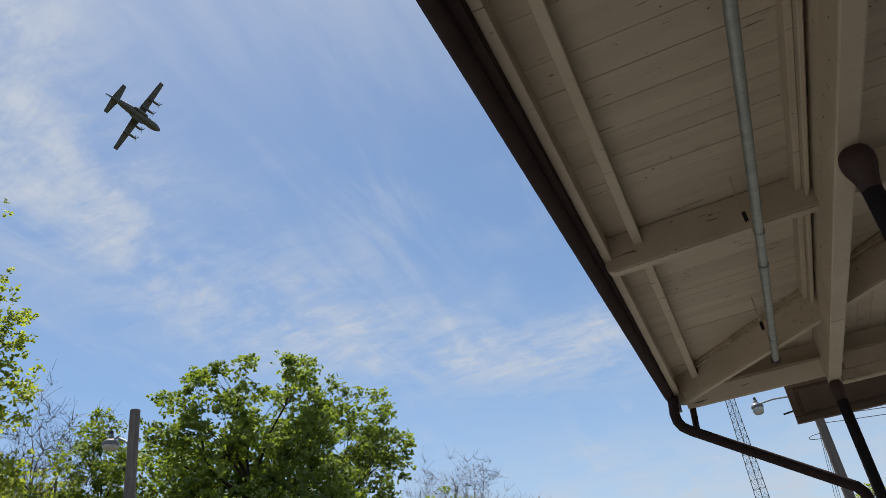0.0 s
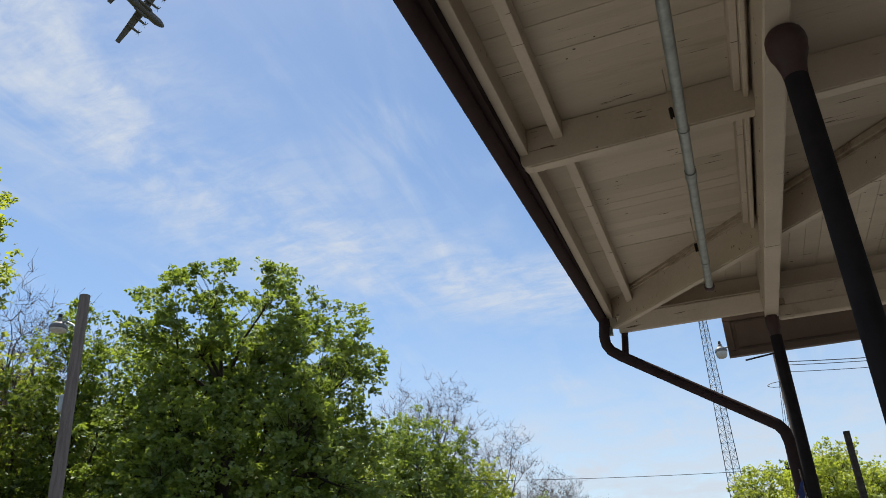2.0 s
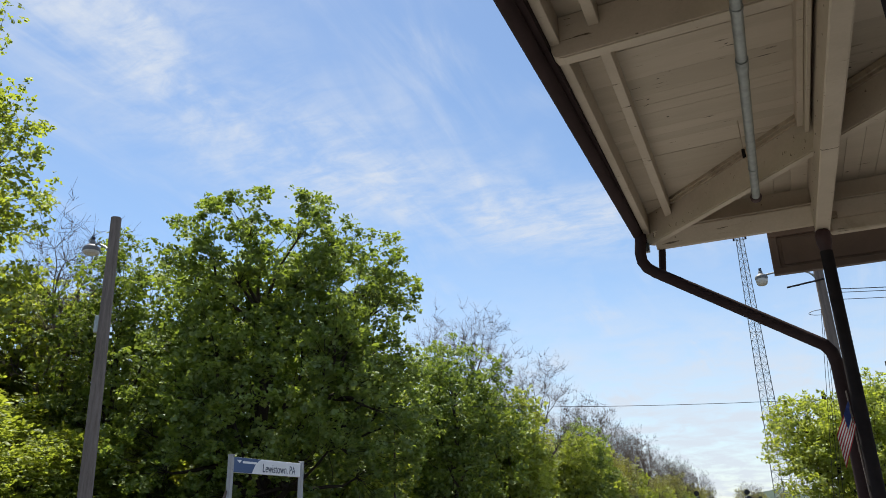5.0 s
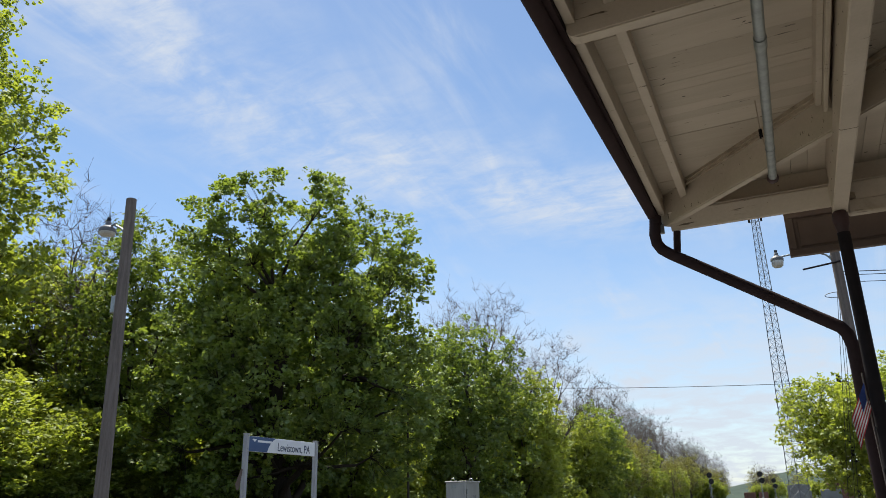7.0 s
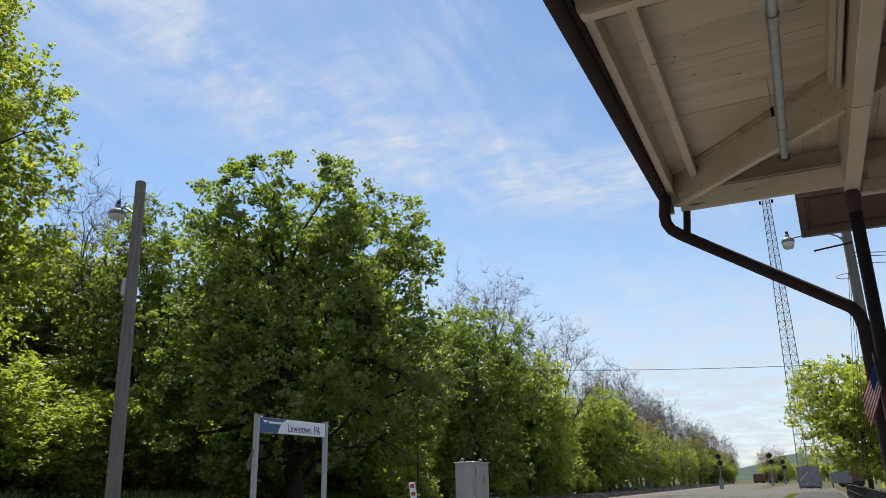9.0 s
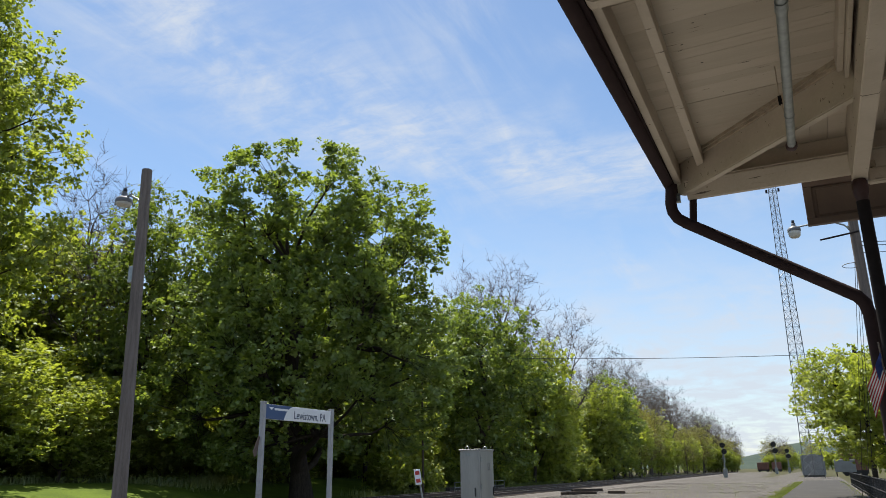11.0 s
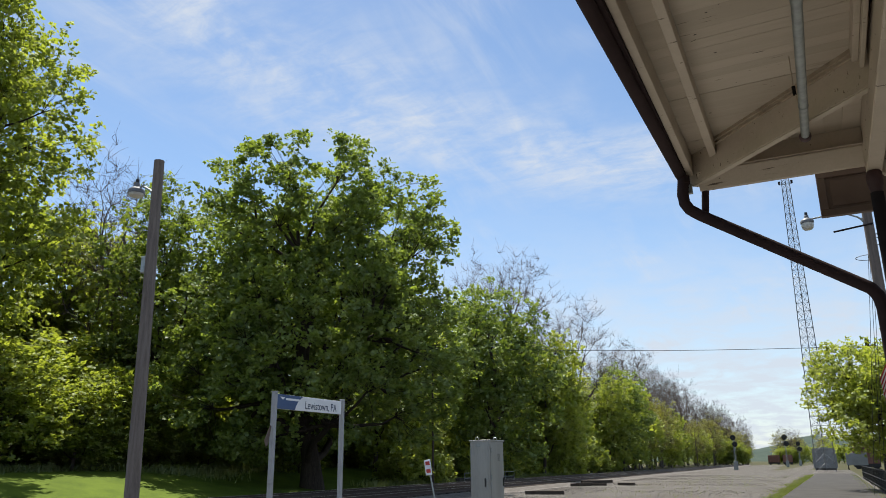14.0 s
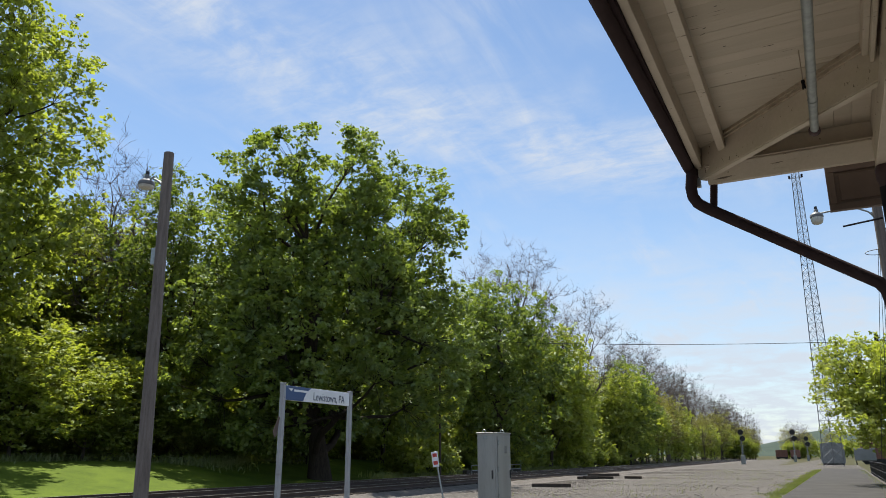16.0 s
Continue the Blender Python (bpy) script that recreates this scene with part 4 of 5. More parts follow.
    for z in (2.3, 1.2):
        part("pipe_strap", tubed([(px + .03, py, z - .012), (px + .03, py, z + .012)], .054, 14), "brown", spout)
    # cast columns
    for x in (.63, 7.8):
        for y in (6.55, 2.40, -1.80, -6.0):
            sh = part("column", (tubed([(x, y, 0.03), (x, y, .12), (x, y, .125), (x, y, 3.62)], [.085, .08, .055, .05], 18)), "iron", th, "dark painted iron column", 40)
            prof = [(.051, 3.56), (.055, 3.60), (.067, 3.65), (.082, 3.69), (.089, 3.735), (.088, 3.768), (.08, 3.795), (.068, 3.811)]
            part("capital", (tubed([(x, y, z) for r, z in prof], [r * (1 if y < 6 else .72) for r, z in prof], 18)), "rust", sh, "maroon cast capital", 35)
    th.rotation_euler, th.location.x = (0, 0, .0085), th.location.x + .037
    return th


canopy()

# board sign hung at the canopy's end
th = thing("hanging_sign_board", (1.1, 7.0, 3.6), "plain brown framed board hung under the canopy end", "sign")
part("board", boxed(.21, 2.2, 7.0, 7.03, 3.6, 4.02), "panel", th)
for a in ((.21, 2.2, 3.6, 3.66), (.21, 2.2, 3.96, 4.02), (.21, .28, 3.66, 3.96), (2.13, 2.2, 3.66, 3.96)):
    part("frame", boxed(a[0], a[1], 6.975, 6.999, a[2], a[3], .005), "panel", th)
part("moulding", boxed(.31, 2.10, 6.988, 6.999, 3.685, 3.935, .006), "panel", th)
for x in (.4, 2.0):
    part("hanger", boxed(x - .015, x + .015, 7.005, 7.025, 4.015, 4.068), "iron", th)
    part("hanger_plate", boxed(x - .03, x + .03, END + .031, 7.03, 4.07, 4.095), "iron", th)

# conduit under the rafters
def pipe_at(y):
    return Vector((.206 - .0088 * y, y, 3.925))


th = thing("conduit", (.19, 2, 3.925), "galvanised steel conduit pipe hung under the canopy roof", "pipe")
part("pipe", tubed([pipe_at(y) for y in (-5.0, 1.3, 4.0, 5.80)], .031, 16), "zinc", th, "", 50)
for y in (3.74, .7, -2.4):
    part("coupling", tubed([pipe_at(y - .05), pipe_at(y + .05)], .036, 16), "zinc", th, "", 50)
part("end_fitting", tubed([pipe_at(y) for y in (5.77, 5.79, 5.82, 5.84)], [.034, .044, .044, .034], 14), "rust", th, "rusty end fitting", 40)
for y in (5.22, 3.20, .2, -2.9):
    c = pipe_at(y)
    clip = part("clamp", tubed([pipe_at(y - .012), pipe_at(y + .012)], .035, 14), "zinc", th)
    part("hanger_rod", tubed([c + Vector((-.030, 0, .01)), c + Vector((-.045, .01, .16)), (c.x - .045, y + .01, under(0, y) + .003)], .004, 8), "tan", clip, "painted hanger rod")
    part("hanger_nut", tubed([c + Vector((-.043, .01, .10)), c + Vector((-.045, .01, .17))], .013, 6), "iron", clip)


def small_flag():
    th = thing("stick_flag", (.58, 6.5, 1.9), "small striped cloth flag on a stick tied to the column", "flag")
    part("stick", tubed([(.575, 6.53, 1.55), (.555, 6.50, 2.44)], .006, 8), "pole", th)
    part("tie", tubed([(.58, 6.538, 1.70), (.58, 6.538, 1.72)], .012, 8), "black", th)
    part("tie", tubed([(.572, 6.525, 2.0), (.572, 6.525, 2.02)], .012, 8), "black", th)

    def cloth(u, v):
        # u along the fly, v down the hoist; the cloth droops
        fold = .022 * math.sin(u * 9 + v * 2)
        x = .555 - .0 - u * .13 + .02 * v
        z = 2.36 - v * .20 - u * .26 - .05 * u * v
        return (x, 6.49 + fold - .02 * u, z)

    def strip(u0, u1, v0, v1, mat, name):
        bm = bmesh.new()
        grid = [[[bm.verts.new(Vector(cloth(u0 + (u1 - u0) * i / 8, v0 + (v1 - v0) * j / 1)) + Vector((0, k * .0016, 0))) for j in range(2)] for i in range(9)] for k in range(2)]
        for i in range(8):
            bm.faces.new((grid[0][i][0], grid[0][i + 1][0], grid[0][i + 1][1], grid[0][i][1]))
            bm.faces.new((grid[1][i][0], grid[1][i][1], grid[1][i + 1][1], grid[1][i + 1][0]))
            for j in range(2):
                bm.faces.new((grid[0][i][j], grid[1][i][j], grid[1][i + 1][j], grid[0][i + 1][j]))
        for i in (0, 8):
            bm.faces.new((grid[0][i][0], grid[0][i][1], grid[1][i][1], grid[1][i][0]))
        bmesh.ops.recalc_face_normals(bm, faces=bm.faces)
        part(name, bm, mat, th)
    for k in range(13):
        strip(.42 if k < 7 else 0.0, 1.0, k / 13, (k + 1) / 13, "flag_red" if k % 2 == 0 else "flag_white", "stripe")
    strip(0.0, .42, 0.0, 7 / 13, "flag_blue", "canton")


small_flag()


# ---- yard ----
def street_lamp(x, y, height, lean, arm_z, reach, side, radius, label, box_z=None, deep=1.0):
    """A wooden pole with a yard light on a bent arm."""
    th = thing("street_lamp", (x, y, 0), label, "street lamp")
    top = Vector((x + lean[0], y + lean[1], height))
    foot = Vector((x, y, -.1))

    def on(z):
        return foot + (top - foot) * ((z + .1) / (height + .1))
    part("pole", tubed([on(z) for z in np.linspace(-.1, height, 7)], [radius * (1.18 - .30 * k / 6) for k in range(7)], 14), "pole", th, "weathered wooden pole", 40)
    s = Vector((side[0], side[1], 0)).normalized()
    b = on(arm_z)
    pts = [b + s * .08 + Vector((0, 0, -.18)), b + s * .22 + Vector((0, 0, -.02)), b + s * .45 + Vector((0, 0, .10)), b + s * (reach * .7) + Vector((0, 0, .14)), b + s * reach + Vector((0, 0, .10))]
    arm = part("arm", tubed(pts, .024, 10), "zinc", th, "bent galvanised arm", 50)
    part("arm_plate", tubed([b + s * .02 + Vector((0, 0, -.30)), b + s * (radius + .03) + Vector((0, 0, -.06))], .035, 8), "zinc", arm)
    h = b + s * (reach + .06) + Vector((0, 0, .02))
    prof = [(.04, .22), (.065, .20), (.07, .13), (.11, .11), (.19, .06), (.21, .02), (.205, -.03)]
    head = part("lamp_head", tubed([h + Vector((0, 0, z)) for r, z in prof], [r * .84 for r, z in prof], 18), "hood", th, "grey lamp hood", 45)
    prof = [(.19, -.031), (.195, -.031 - .05 * deep), (.17, -.031 - .14 * deep), (.12, -.031 - .18 * deep), (.03, -.031 - .195 * deep)]
    part("lens", tubed([h + Vector((0, 0, z)) for r, z in prof], [r * .84 for r, z in prof], 18), "glass", head, "ribbed clear glass refractor", 45)
    part("photocell", tubed([h + Vector((0, 0, .22)), h + Vector((0, 0, .29))], .04, 10), "black", head)
    if box_z:
        c = on(box_z)
        m = Matrix.Translation(c + s * (radius + .04))
        part("switch_box", boxed(-.06, .06, -.08, .08, -.17, .17, .01, m=m), "zinc", th, "small grey switch box")
        part("cable", tubed([on(z) + s * (radius * 1.05 + .01) for z in np.linspace(box_z - 2.4, arm_z - .3, 6)], .012, 6), "black", th)
    return th


street_lamp(-11.35, 9.9, 7.58, (-.33, .12), 7.0, .62, (-.94, .1), .115, "weathered leaning wooden pole with a grey yard light", 5.35, .38)
street_lamp(1.66, 22.0, 9.4, (.0, .0), 7.83, 1.40, (-1, 0), .13, "wooden pole with a yard light beside the path")


def cable_between(name, a, b, sag, r, label, n=24):
    a, b = Vector(a), Vector(b)
    pts = [a.lerp(b, k / n) - Vector((0, 0, sag * 4 * (k / n) * (1 - k / n))) for k in range(n + 1)]
    ob = part(name, tubed(pts, r, 5), "black", None)
    return tagged(ob, label, "cable")


# service wires at the pole
cable_between("service_cable", (1.66, 22.0, 7.3), (14, 24, 7.75), .35, .012, "dark service cable from the wooden pole")
cable_between("service_cable", (1.66, 22.0, 7.2), (14, 24, 7.55), .30, .010, "dark service cable from the wooden pole")
cable_between("service_cable", (1.66, 22.0, 7.0), (14, 24.4, 7.35), .25, .009, "dark service cable from the wooden pole")
for dx, dz in ((-.62, .0), (-.38, .1), (-.25, -.1)):
    cable_between("guy_wire", (1.66 + dx * .15, 22.0, 7.0 + dz), (1.66 + dx, 30 + dx, 0.4), .06, .007, "thin steel guy wire at the wooden pole", 6)
bm = bmesh.new()
pts = [(1.48 + .26 * math.cos(a), 21.95, 6.66 + .05 * math.sin(a) + .03 * math.cos(a * .5)) for a in np.linspace(0, 2 * math.pi, 22)]
tagged(part("cable_coil", tube(bm, pts, .009, 6), "black"), "loop of spare dark cable at the pole", "cable")
tagged(part("cross_pipe", tubed([(.80, 21.7, 7.40), (1.75, 21.9, 7.56)], .026, 8), "iron"), "dark pipe fixed across the wooden pole", "pipe")


def utility_pole(x, y, h, r, label, arm=None):
    th = thing("utility_pole", (x, y, 0), label, "utility pole")
    z0 = float(rise(x, y)) - .1
    part("pole", tubed([(x, y, z0 + (h - z0) * k / 4) for k in range(5)], [r * (1.15 - .08 * k) for k in range(5)], 10), "tie", th, "dark creosoted pole", 40)
    if arm:
        part("crossarm", boxed(x - arm, x + arm, y - .06, y + .06, h - .6, h - .48, .01), "tie", th)
        for s in (-.9, .9):
            part("insulator", tubed([(x + s * arm, y, h - .48), (x + s * arm, y, h - .34)], [.04, .03], 8), "zinc", th)
    return th


utility_pole(3.83, 30.0, 6.5, .14, "short dark wooden pole near the railing")
utility_pole(3.3, 64.0, 10.2, .17, "dark utility pole among the trees", .6)
utility_pole(-26.6, 51.0, 9.3, .085, "thin dark pole beside the far track")
cable_between("overhead_wire", (-40, 66, 13.4), (3.3, 64.0, 9.7), .5, .022, "overhead wire across the tracks", 30)


def lattice_mast(x, y, h, base, top):
    """A three-legged lattice mast."""
    th = thing("radio_mast", (x, y, 0), "tall grey steel lattice radio mast", "mast")
    n = 44
    def node(k, leg):
        f = k / n
        w = (base + (top - base) * f) / 1.732
        a = radians(90 + 120 * leg)
        return Vector((x + w * math.cos(a), y + w * math.sin(a), -.1 + h * f))
    for leg in range(3):
        part("leg", tubed([node(k, leg) for k in range(n + 1)], .06, 6), "hood", th)
    for leg in range(3):
        bm = bmesh.new()
        for k in range(n):
            tube(bm, [node(k, leg), node(k + 1, (leg + 1) % 3)],   .024, 4, False)
            tube(bm, [node(k + 1, leg), node(k, (leg + 1) % 3)],   .024, 4, False)
            tube(bm, [node(k + 1, leg), node(k + 1, (leg + 1) % 3)],   .024, 4, False)
        part("bracing", bm, "hood", th)
    for z in (43.0,):
        f = z / h
        w = (base + (top - base) * f) * .8
        part("marker_lamp", tubed([(x - w, y, z), (x - w, y, z + .5)], .16, 8), "iron", th)
        part("marker_lamp", tubed([(x + w, y, z), (x + w, y, z + .5)], .16, 8), "iron", th)
        part("lamp_bar", boxed(x - w, x + w, y - .05, y + .05, z - .06, z + .0), "zinc", th)
    return th


lattice_mast(-1.25, 122.0, 56.0, 2.6, .65)


def station_sign():
    x, y0, y1, top = -10.46, 12.62, 15.16, 3.0
    th = thing("station_sign", (x, (y0 + y1) / 2, 0), "white and navy station name sign on two grey posts", "sign")
    for y in (y0, y1):
        p = part("post", boxed(x - .05, x + .05, y - .05, y + .05, -.1, top, .012), "post_grey", th, "light grey square post")
        part("post_cap", boxed(x - .054, x + .054, y - .054, y + .054, top + .001, top + .014, .004), "post_grey", p)
        for z in (top - .03, top - .30):
            part("bolt", tubed([(x + .05, y, z), (x + .062, y, z)], .011, 6), "zinc", p)
    a, b, z0, z1 = y0 + .052, y1 - .052, top - .345, top - .035
    pn = part("panel", boxed(x - .02, x + .02, a, b, z0, z1, .003), "white", th, "white enamelled name panel")
    bm = bmesh.new()
    mid = a + (b - a) * .30
    curve = [(a + .002, z0 + .002), (mid - .10, z0 + .002), (mid - .06, z0 + .09), (mid + .0, z0 + .18), (mid + .10, z0 + .26), (mid + .20, z1 - .002), (a + .002, z1 - .002)]
    prism(bm, curve, "x", x + .0205, x + .0235)
    part("blue_field", bm, "navy", pn, "navy blue field with a curved edge")
    # plain mark and bar in place of the operator's name
    bm = bmesh.new()
    prism(bm, [(a + .10, z1 - .055), (a + .27, z1 - .055), (a + .20, z1 - .115)], "x", x + .0238, x + .0258)
    part("mark", bm, "white", pn)
    part("name_bar", boxed(x + .0238, x + .0258, a + .30, a + .78, z1 - .115, z1 - .07), "white", pn)
    cu = bpy.data.curves.new("lettering", "FONT")
    cu.body, cu.size, cu.extrude, cu.align_x, cu.align_y = "Lewistown, PA", .255, .0015, "LEFT", "CENTER"
    tmp = new("lettering", cu)
    me = bpy.data.meshes.new_from_object(tmp)
    bpy.data.objects.remove(tmp)
    width = max(v.co.x for v in me.vertices) - min(v.co.x for v in me.vertices)
    me.transform(Matrix.Diagonal((1.22 / width, 1, 1, 1)))
    me.transform(Matrix(((0, 0, 1, x + .0225), (1, 0, 0, mid + .26), (0, 1, 0, (z0 + z1) / 2 - .03), (0, 0, 0, 1))))
    me.transform(Matrix.Translation(-origin_of(th)))
    me.materials.append(M["ink"])
    t = new("lettering", me)
    t.parent = pn
    t["label"] = "dark blue lettering Lewistown, PA"
    # cloth strip tied to the post
    bm = bmesh.new()
    prism(bm, [(y0 - .06, 2.28), (y0 - .10, 2.30), (y0 - .26, 1.98), (y0 - .20, 1.86), (y0 - .13, 1.92)], "x", x - .004, x + .004)
    tagged(part("cloth_flag", bm, "panel"), "small dark faded cloth tied to the sign post", "flag")


station_sign()


def relay_cabinet():
    c = Vector((-7.68, 17.49, 0))
    m = Matrix.Translation(c) @ Matrix.Rotation(radians(1), 4, "Z")
    th = thing("relay_cabinet", tuple(c), "brushed metal railway relay cabinet on the gravel", "cabinet")
    w, d, h = .255, .455, 2.02
    body = part("body", boxed(-w, w, -d, d, 0.08, h, .006, m=m), "cabinet", th)
    part("plinth", boxed(-w + .03, w - .03, -d + .03, d - .03, -.1, .08, m=m), "tie", th)
    part("roof_cap", boxed(-w - .025, w + .025, -d - .025, d + .025, h + .001, h + .028, .006, m=m), "cabinet", th)
    door = part("door", boxed(w + .001, w + .016, -d + .04, d - .04, .14, h - .06, .005, m=m), "cabinet", th, "flat metal door with louvres")
    for k in range(5):
        part("louvre", boxed(w + .017, w + .026, .02 + k * .035, .038 + k * .035, 1.55, 1.72, .002, m=m), "cabinet", door)
    for z in (.5, 1.12, 1.75):
        part("hinge", tubed([m @ Vector((w + .02, -d + .05, z)), m @ Vector((w + .02, -d + .05, z + .11))], .016, 8), "zinc", door)
    part("handle", boxed(w + .017, w + .045, d - .13, d - .10, .95, 1.15, .006, m=m), "black", door)
    front = part("door", boxed(-w + .04, w - .04, -d - .014, -d - .001, .14, h - .06, .005, m=m), "cabinet", th, "flat metal door")
    part("handle", boxed(w - .13, w - .10, -d - .045, -d - .015, .95, 1.15, .006, m=m), "black", front)
    for u, v in ((-.10, -.38), (.12, .25)):
        part("lifting_eye", tubed([m @ Vector((u + .045 * math.cos(a), v, h + .055 + .04 * math.sin(a))) for a in np.linspace(-.3, math.pi + .3, 9)], .010, 6), "zinc", th)
    part("notice", boxed(-.10, .02, -d - .018, -d - .0145, h - .14, h - .06, m=m), "zinc", front, "small dull metal plate")


relay_cabinet()

# leaning track marker
th = thing("track_marker", (-9.95, 19.3, 0), "leaning red and white marker plate on a thin post", "marker")
part("post", tubed([(-9.95, 19.3, -.1), (-10.27, 19.25, 1.55)], .025, 8), "zinc", th)
pl = part("plate", boxed(-.09, .09, -.012, .012, -.21, .21, .004, m=Matrix.Translation((-10.24, 19.20, 1.40)) @ Matrix.Rotation(-.16, 4, "Y") @ Matrix.Rotation(.4, 4, "Z")), "white", th, "white plate")
for z in (-.10, .11):
    part("red_mark", boxed(-.06, .06, -.016, -.0125, z - .05, z + .05, m=Matrix.Translation((-10.24, 19.20, 1.40)) @ Matrix.Rotation(-.16, 4, "Y") @ Matrix.Rotation(.4, 4, "Z")), "red", pl)


def timber(x, y, a, L=2.4, w=.23, h=.18, z=0.0, tilt=0.0):
    m = Matrix.Translation((x, y, float(rise(x, y)) + z + h / 2)) @ Matrix.Rotation(a, 4, "Z") @ Matrix.Rotation(tilt, 4, "Y")
    ob = part("timber", boxed(-L / 2, L / 2, -w / 2, w / 2, -h / 2, h / 2, .015, m=m), "tie")
    return tagged(ob, "old dark railway timber lying on the gravel", "timber", group="timbers left in the yard")


timber(-12.9, 36.5, .35, 1.9)
timber(-14.6, 50.0, .6)
timber(-14.2, 50.6, .9, z=.18)
timber(-14.7, 49.6, 1.2, 1.6, z=.05)
timber(-12.6, 52.0, -.3, 1.2)


def railing():
    """Black iron railing beside the path."""
    th = thing("iron_railing", (1.95, 50, 0), "black iron railing along the path", "railing")
    y0, y1 = 26.0, 74.0
    for z in (1.02, .58, .16):
        part("rail", tubed([(1.95, y0, z), (1.95, y1, z)], .024, 8), "black", th)
    y = y0
    while y <= y1:
        part("post", tubed([(1.95, y, -.05), (1.95, y, 1.07)], .03, 8), "black", th)
        y += 2.0
    bm = bmesh.new()
    y = y0 + .14
    while y < y1:
        tube(bm, [(1.95, y, .16), (1.95, y, 1.0)], .008, 4, False)
        y += .14
    part("pickets", bm, "black", th)


railing()


def pipe_rail():
    th = thing("pipe_railing", (-27.3, 62, 0), "low grey pipe railing by a culvert", "railing")
    for z in (.55, .95):
        part("rail", tubed([(-27.3, y, float(rise(-27.3, y)) + z) for y in np.linspace(58, 69, 6)], .03, 6), "zinc", th)
    for y in np.linspace(58, 69, 6):
        part("post", tubed([(-27.3, y, float(rise(-27.3, y)) - .1), (-27.3, y, float(rise(-27.3, y)) + .97)], .035, 6), "zinc", th)
    part("headwall", boxed(-27.9, -27.5, 57.5, 69.5, -.2, .35, .02), "asphalt", th, "weathered concrete headwall")


pipe_rail()


def signal(x, y, h, label, size, heads=2):
    th = thing("railway_signal", (x, y, 0), label, "railway signal", group="colour-light signals")
    part("mast", tubed([(x, y, -.1), (x, y, h)], .10, 10), "zinc", th)
    part("case", boxed(x - .35, x + .35, y - .3, y + .3, -.1, 1.5, .02), "zinc", th, "grey equipment case")
    for k in range(heads):
        z = h - size * .7 - k * size * 2.4
        dx = .0 if k == 0 else size * .45
        tgt = part("signal_head", tubed([(x + dx, y - .22, z), (x + dx, y - .17, z)], size, 20), "black", th, "round black signal target")
        for a in range(3):
            ang = radians(90 + 120 * a)
            c = Vector((x + dx + .45 * size * math.cos(ang), y - .22, z + .45 * size * math.sin(ang)))
            part("hood", tubed([c, c + Vector((0, -.35, 0))], .2 * size, 10), "black", tgt)
    bm = bmesh.new()
    for z in np.arange(.4, h - .5, .38):
        box(bm, x - .2, x + .2, y + .16, y + .19, z, z + .03)
    box(bm, x - .22, x - .19, y + .15, y + .2, .2, h - .4)
    box(bm, x + .19, x + .22, y + .15, y + .2, .2, h - .4)
    part("ladder", bm, "zinc", th)
    part("platform", boxed(x - .5, x + .5, y - .1, y + .7, h - 2.6, h - 2.55), "zinc", th)


signal(-15.6, 145.0, 5.8, "two-headed signal on a grey mast by the tracks", .46)
signal(-10.3, 205.0, 7.4, "tall two-headed signal on a mast", .62)
signal(-8.9, 245.0, 6.6, "distant two-headed signal on a mast", .62)


def shelter():
    x, y = -1.0, 140.0
    th = thing("equipment_shelter", (x, y, 0), "grey steel railway equipment shelter at the end of the path", "shelter")
    body = part("body", boxed(x - 2.2, x + 1.3, y, y + 4.5, .25, 3.3, .03), "hut", th)
    part("roof", prism(bmesh.new(), [(x - 2.3, 3.305), (x + 1.4, 3.305), (x - .45, 3.55)], "y", y - .1, y + 4.6), "hut", th)
    part("base", boxed(x - 2.0, x + 1.1, y + .2, y + 4.3, -.1, .25), "asphalt", th)
    part("door", boxed(x - .3, x + .65, y - .03, y - .002, .35, 2.5, .01), "hut", body)
    for k in range(8):
        part("seam", boxed(x - 2.1 + k * .45, x - 2.06 + k * .45, y - .015, y - .001, .3, 3.25), "hut", body)
    th = thing("generator_case", (3.0, 139, 0), "grey metal equipment case beside the shelter", "case")
    part("case", boxed(1.6, 4.6, 138.5, 140, .7, 2.6, .03), "hut", th)
    for sx in (1.8, 4.4):
        part("leg", boxed(sx - .08, sx + .08, 138.7, 139.8, -.1, .7), "tie", th)


shelter()


def container(x, y, L, label):
    th = thing("freight_container", (x, y, 0), label, "container", group="containers on the siding")
    body = part("body", boxed(x - L / 2, x + L / 2, y - 1.25, y + 1.25, .9, 3.6, .03), "boxcar", th)
    k = -L / 2 + .2
    while k < L / 2 - .1:
        part("rib", boxed(x + k, x + k + .12, y - 1.30, y - 1.251, 1.0, 3.5), "boxcar", body)
        k += .5
    part("chassis", boxed(x - L / 2, x + L / 2, y - 1.1, y + 1.1, .35, .895), "black", th)
    for s in (-.8, .8):
        for q in (-1.0, 1.0):
            part("wheel", tubed([(x + s * L * .42, y + q * .75 - .07, .40), (x + s * L * .42, y + q * .75 + .07, .40)], .45, 16), "black", th)


container(-21.6, 335.0, 4.2, "faded red freight container on a flat wagon")
container(-16.6, 335.0, 3.4, "rust red freight container on a flat wagon")
container(4.8, 150.0, 4.0, "faded red freight container behind the shelter")


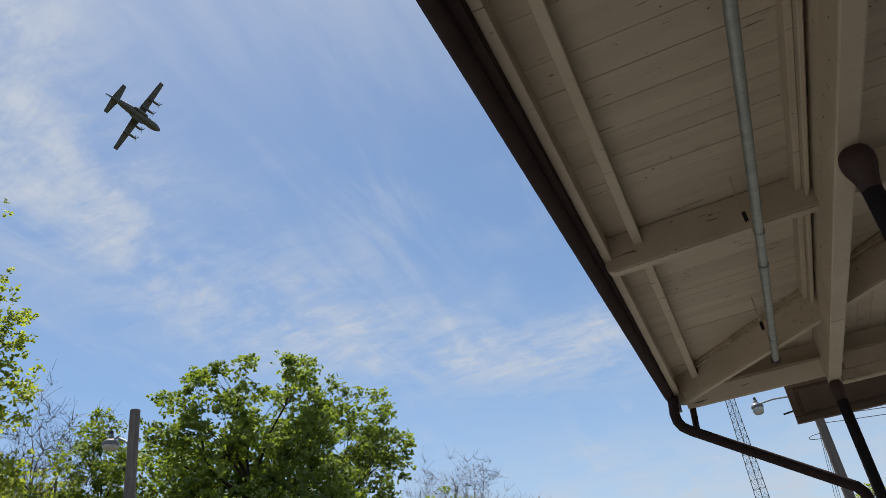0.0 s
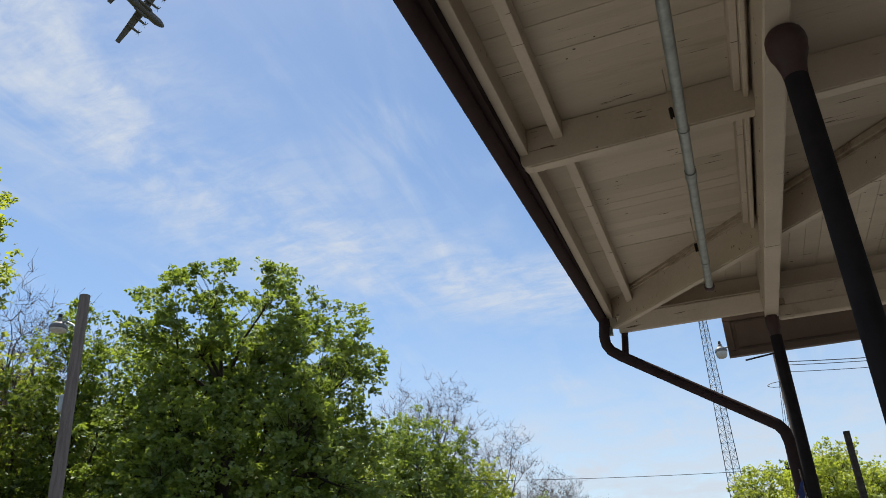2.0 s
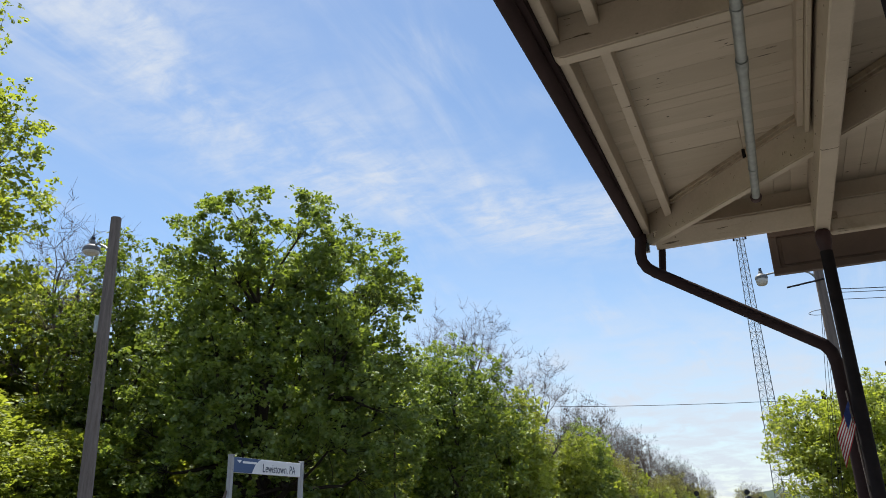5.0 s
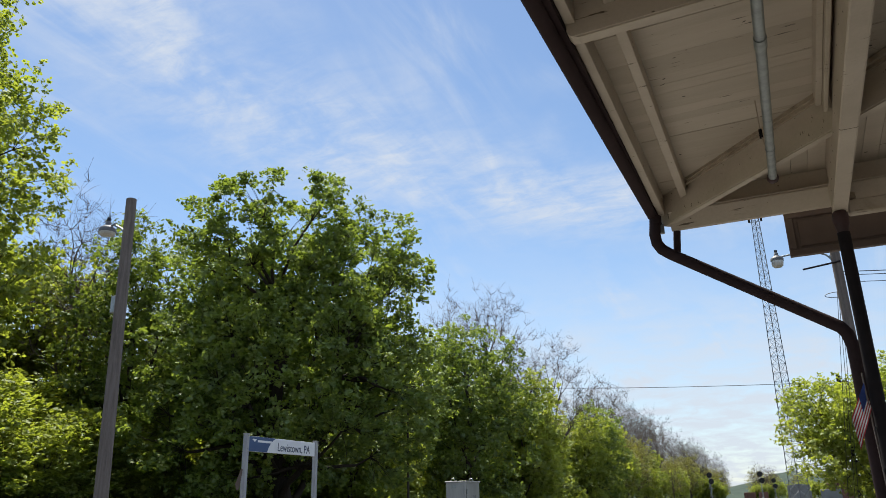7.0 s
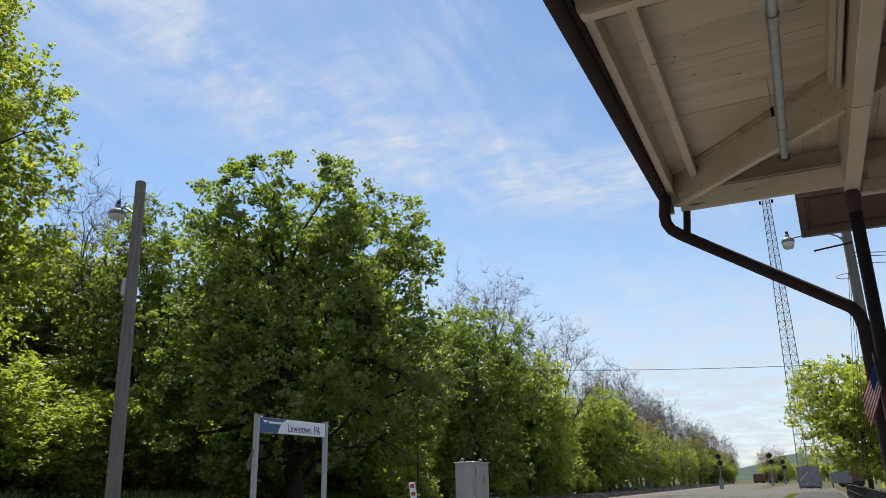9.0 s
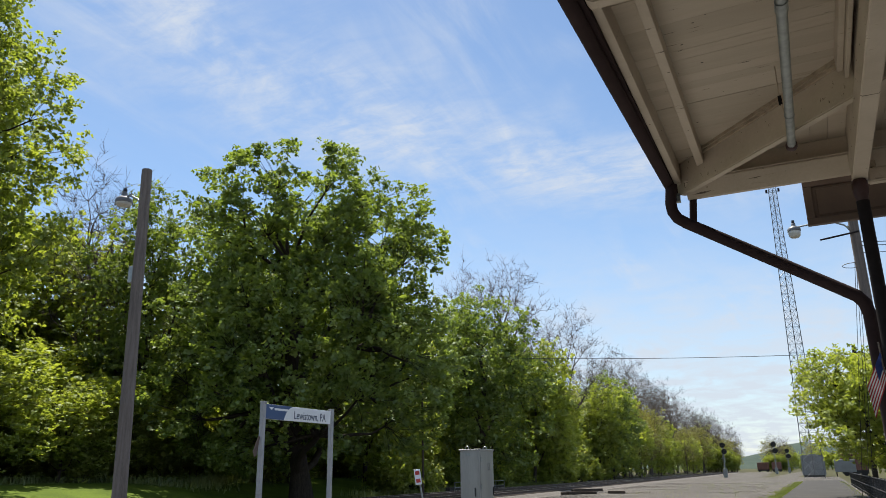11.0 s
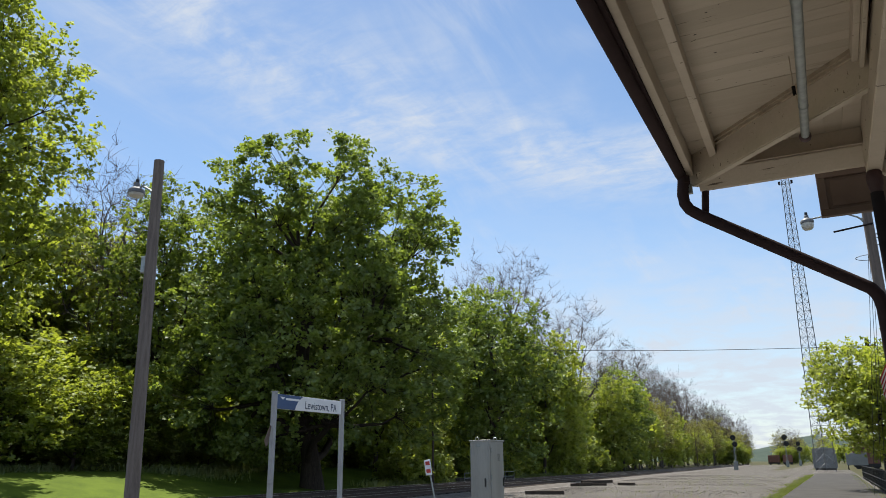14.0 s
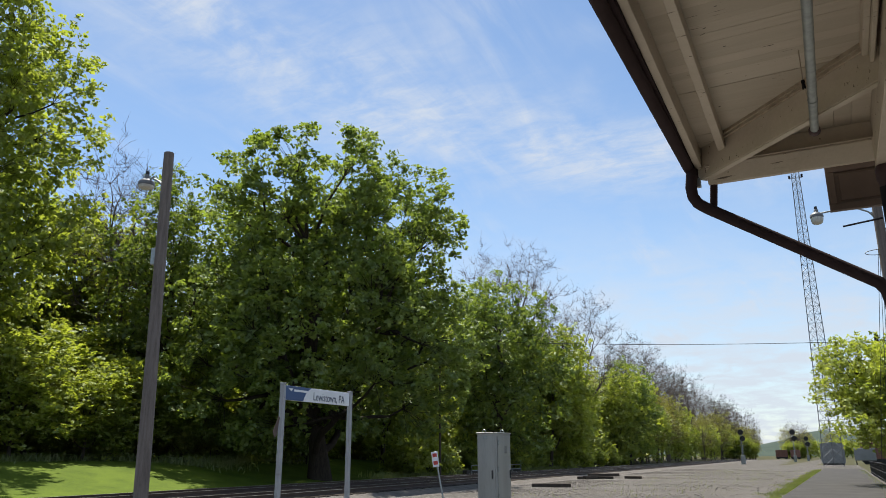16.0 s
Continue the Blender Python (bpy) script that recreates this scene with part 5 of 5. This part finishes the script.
# ---- far hills ----
def hills():
    xs = np.linspace(-1500, 1700, 90)
    rows = [(1300, 0.0), (1420, .55), (1600, 1.0), (1900, .8), (2300, 0.0)]
    crest = 15 + 30 * np.exp(-((xs + 30) / 75) ** 2) + 16 * np.exp(-((xs - 420) / 300) ** 2) + 9 * np.exp(-((xs + 500) / 260) ** 2)
    v = np.array([(x, y + 40 * math.sin(x * .004), f * c - (3 if f == 0 else 0) + (2.5 * noise.noise((x * .05, y * .02, 0)) if f else 0))
                  for y, f in rows for x, c in zip(xs, crest)])
    n = len(xs)
    a = np.array([j * n + i for j in range(len(rows) - 1) for i in range(n - 1)])
    f = np.stack([a, a + 1, a + n + 1, a + n], 1)
    tagged(new("distant_hills", raw_mesh("distant_hills", v, f, ["hill"], True)), "hazy wooded hills on the horizon", "hill", kind="structure")


hills()


# ---- aircraft ----
def aircraft():
    """A four-engined, high-winged transport aeroplane, seen from below, built nose to +y and set in the sky."""
    th = thing("aeroplane", (0, 0, 0), "grey four-engined propeller transport aeroplane in flight", "aeroplane")
    prof = [(14.8, .15, -.5), (14.2, .9, -.4), (12.6, 1.65, -.1), (10.5, 2.1, 0), (2, 2.15, 0), (-4, 2.15, 0), (-9, 1.6, .5), (-13, .9, 1.2), (-15, .35, 1.6)]
    part("fuselage", tubed([(0, y, z) for y, r, z in prof], [r for y, r, z in prof], 20), "plane", th, "", 50)

    def wing(name, x, root_y, chord0, chord1, y1, z, t):
        bm = bmesh.new()
        a = [(0, root_y, z + t), (0, root_y - chord0 * .35, z + t * 1.4), (0, root_y - chord0, z + t * .6), (0, root_y - chord0 * .4, z)]
        b = [(x, y1, z + t * .8), (x, y1 - chord1 * .35, z + t), (x, y1 - chord1, z + t * .6), (x, y1 - chord1 * .4, z + t * .4)]
        va, vb = [bm.verts.new(p) for p in a], [bm.verts.new(p) for p in b]
        for k in range(4):
            bm.faces.new((va[k], va[(k + 1) % 4], vb[(k + 1) % 4], vb[k]))
        bm.faces.new(va)
        bm.faces.new(vb)
        bmesh.ops.recalc_face_normals(bm, faces=bm.faces)
        return part(name, bm, "plane", th)
    for s in (-1, 1):
        wing("wing", s * 20.2, 4.6, 4.9, 2.5, 3.6, 1.75, .45)
        wing("tailplane", s * 8.0, -10.3, 4.3, 2.2, -11.6, 1.7, .3)
        pod = part("wheel_fairing", tubed([(s * 2.1, y, -1.5) for y in (4.5, 3.5, 0, -3, -4.2)], [.2, .7, .8, .7, .2], 12), "plane", th, "", 50)
        for x in (5.0, 10.2):
            e = part("engine", tubed([(s * x, y, 1.3) for y in (7.2, 6.6, 5.0, 2.0, 0.5)], [.25, .55, .65, .6, .3], 12), "plane", th, "", 50)
            hub = part("propeller_hub", tubed([(s * x, y, 1.3) for y in (7.25, 7.6, 7.9)], [.28, .25, .05], 10), "plane", e)
            for k in range(4):
                part("blade", boxed(-.18, .18, -.05, .05, .2, 2.05, .03, m=Matrix.Translation((s * x, 7.45, 1.3)) @ Matrix.Rotation(radians(45 + 90 * k), 4, "Y") @ Matrix.Rotation(.5, 4, "Z")), "plane", e)
    bm = bmesh.new()
    prism(bm, [(-9.0, 1.8), (-12.2, 8.6), (-14.6, 8.6), (-14.8, 1.4)], "x", -.22, .22)
    part("fin", bm, "plane", th)
    return th


PLANE = aircraft()
PLANE_AT, PLANE_NOSE, PLANE_RIGHT = (-226.0, 208.5, 268.2), (.043, .999, .0), (.687, -.03, .726)
# heading, climb and bank as it passes
nose, right = Vector(PLANE_NOSE), Vector(PLANE_RIGHT)
nose.normalize()
right = (right - nose * right.dot(nose)).normalized()
upward = right.cross(nose)
turn = Matrix((right, nose, upward)).transposed().to_4x4()
PLANE.matrix_basis = Matrix.Translation(PLANE_AT) @ turn

# ---- pieces of the tracks, stones ----
scattered_stones()
for th, cx in TRACKS:
    ties(th, cx)
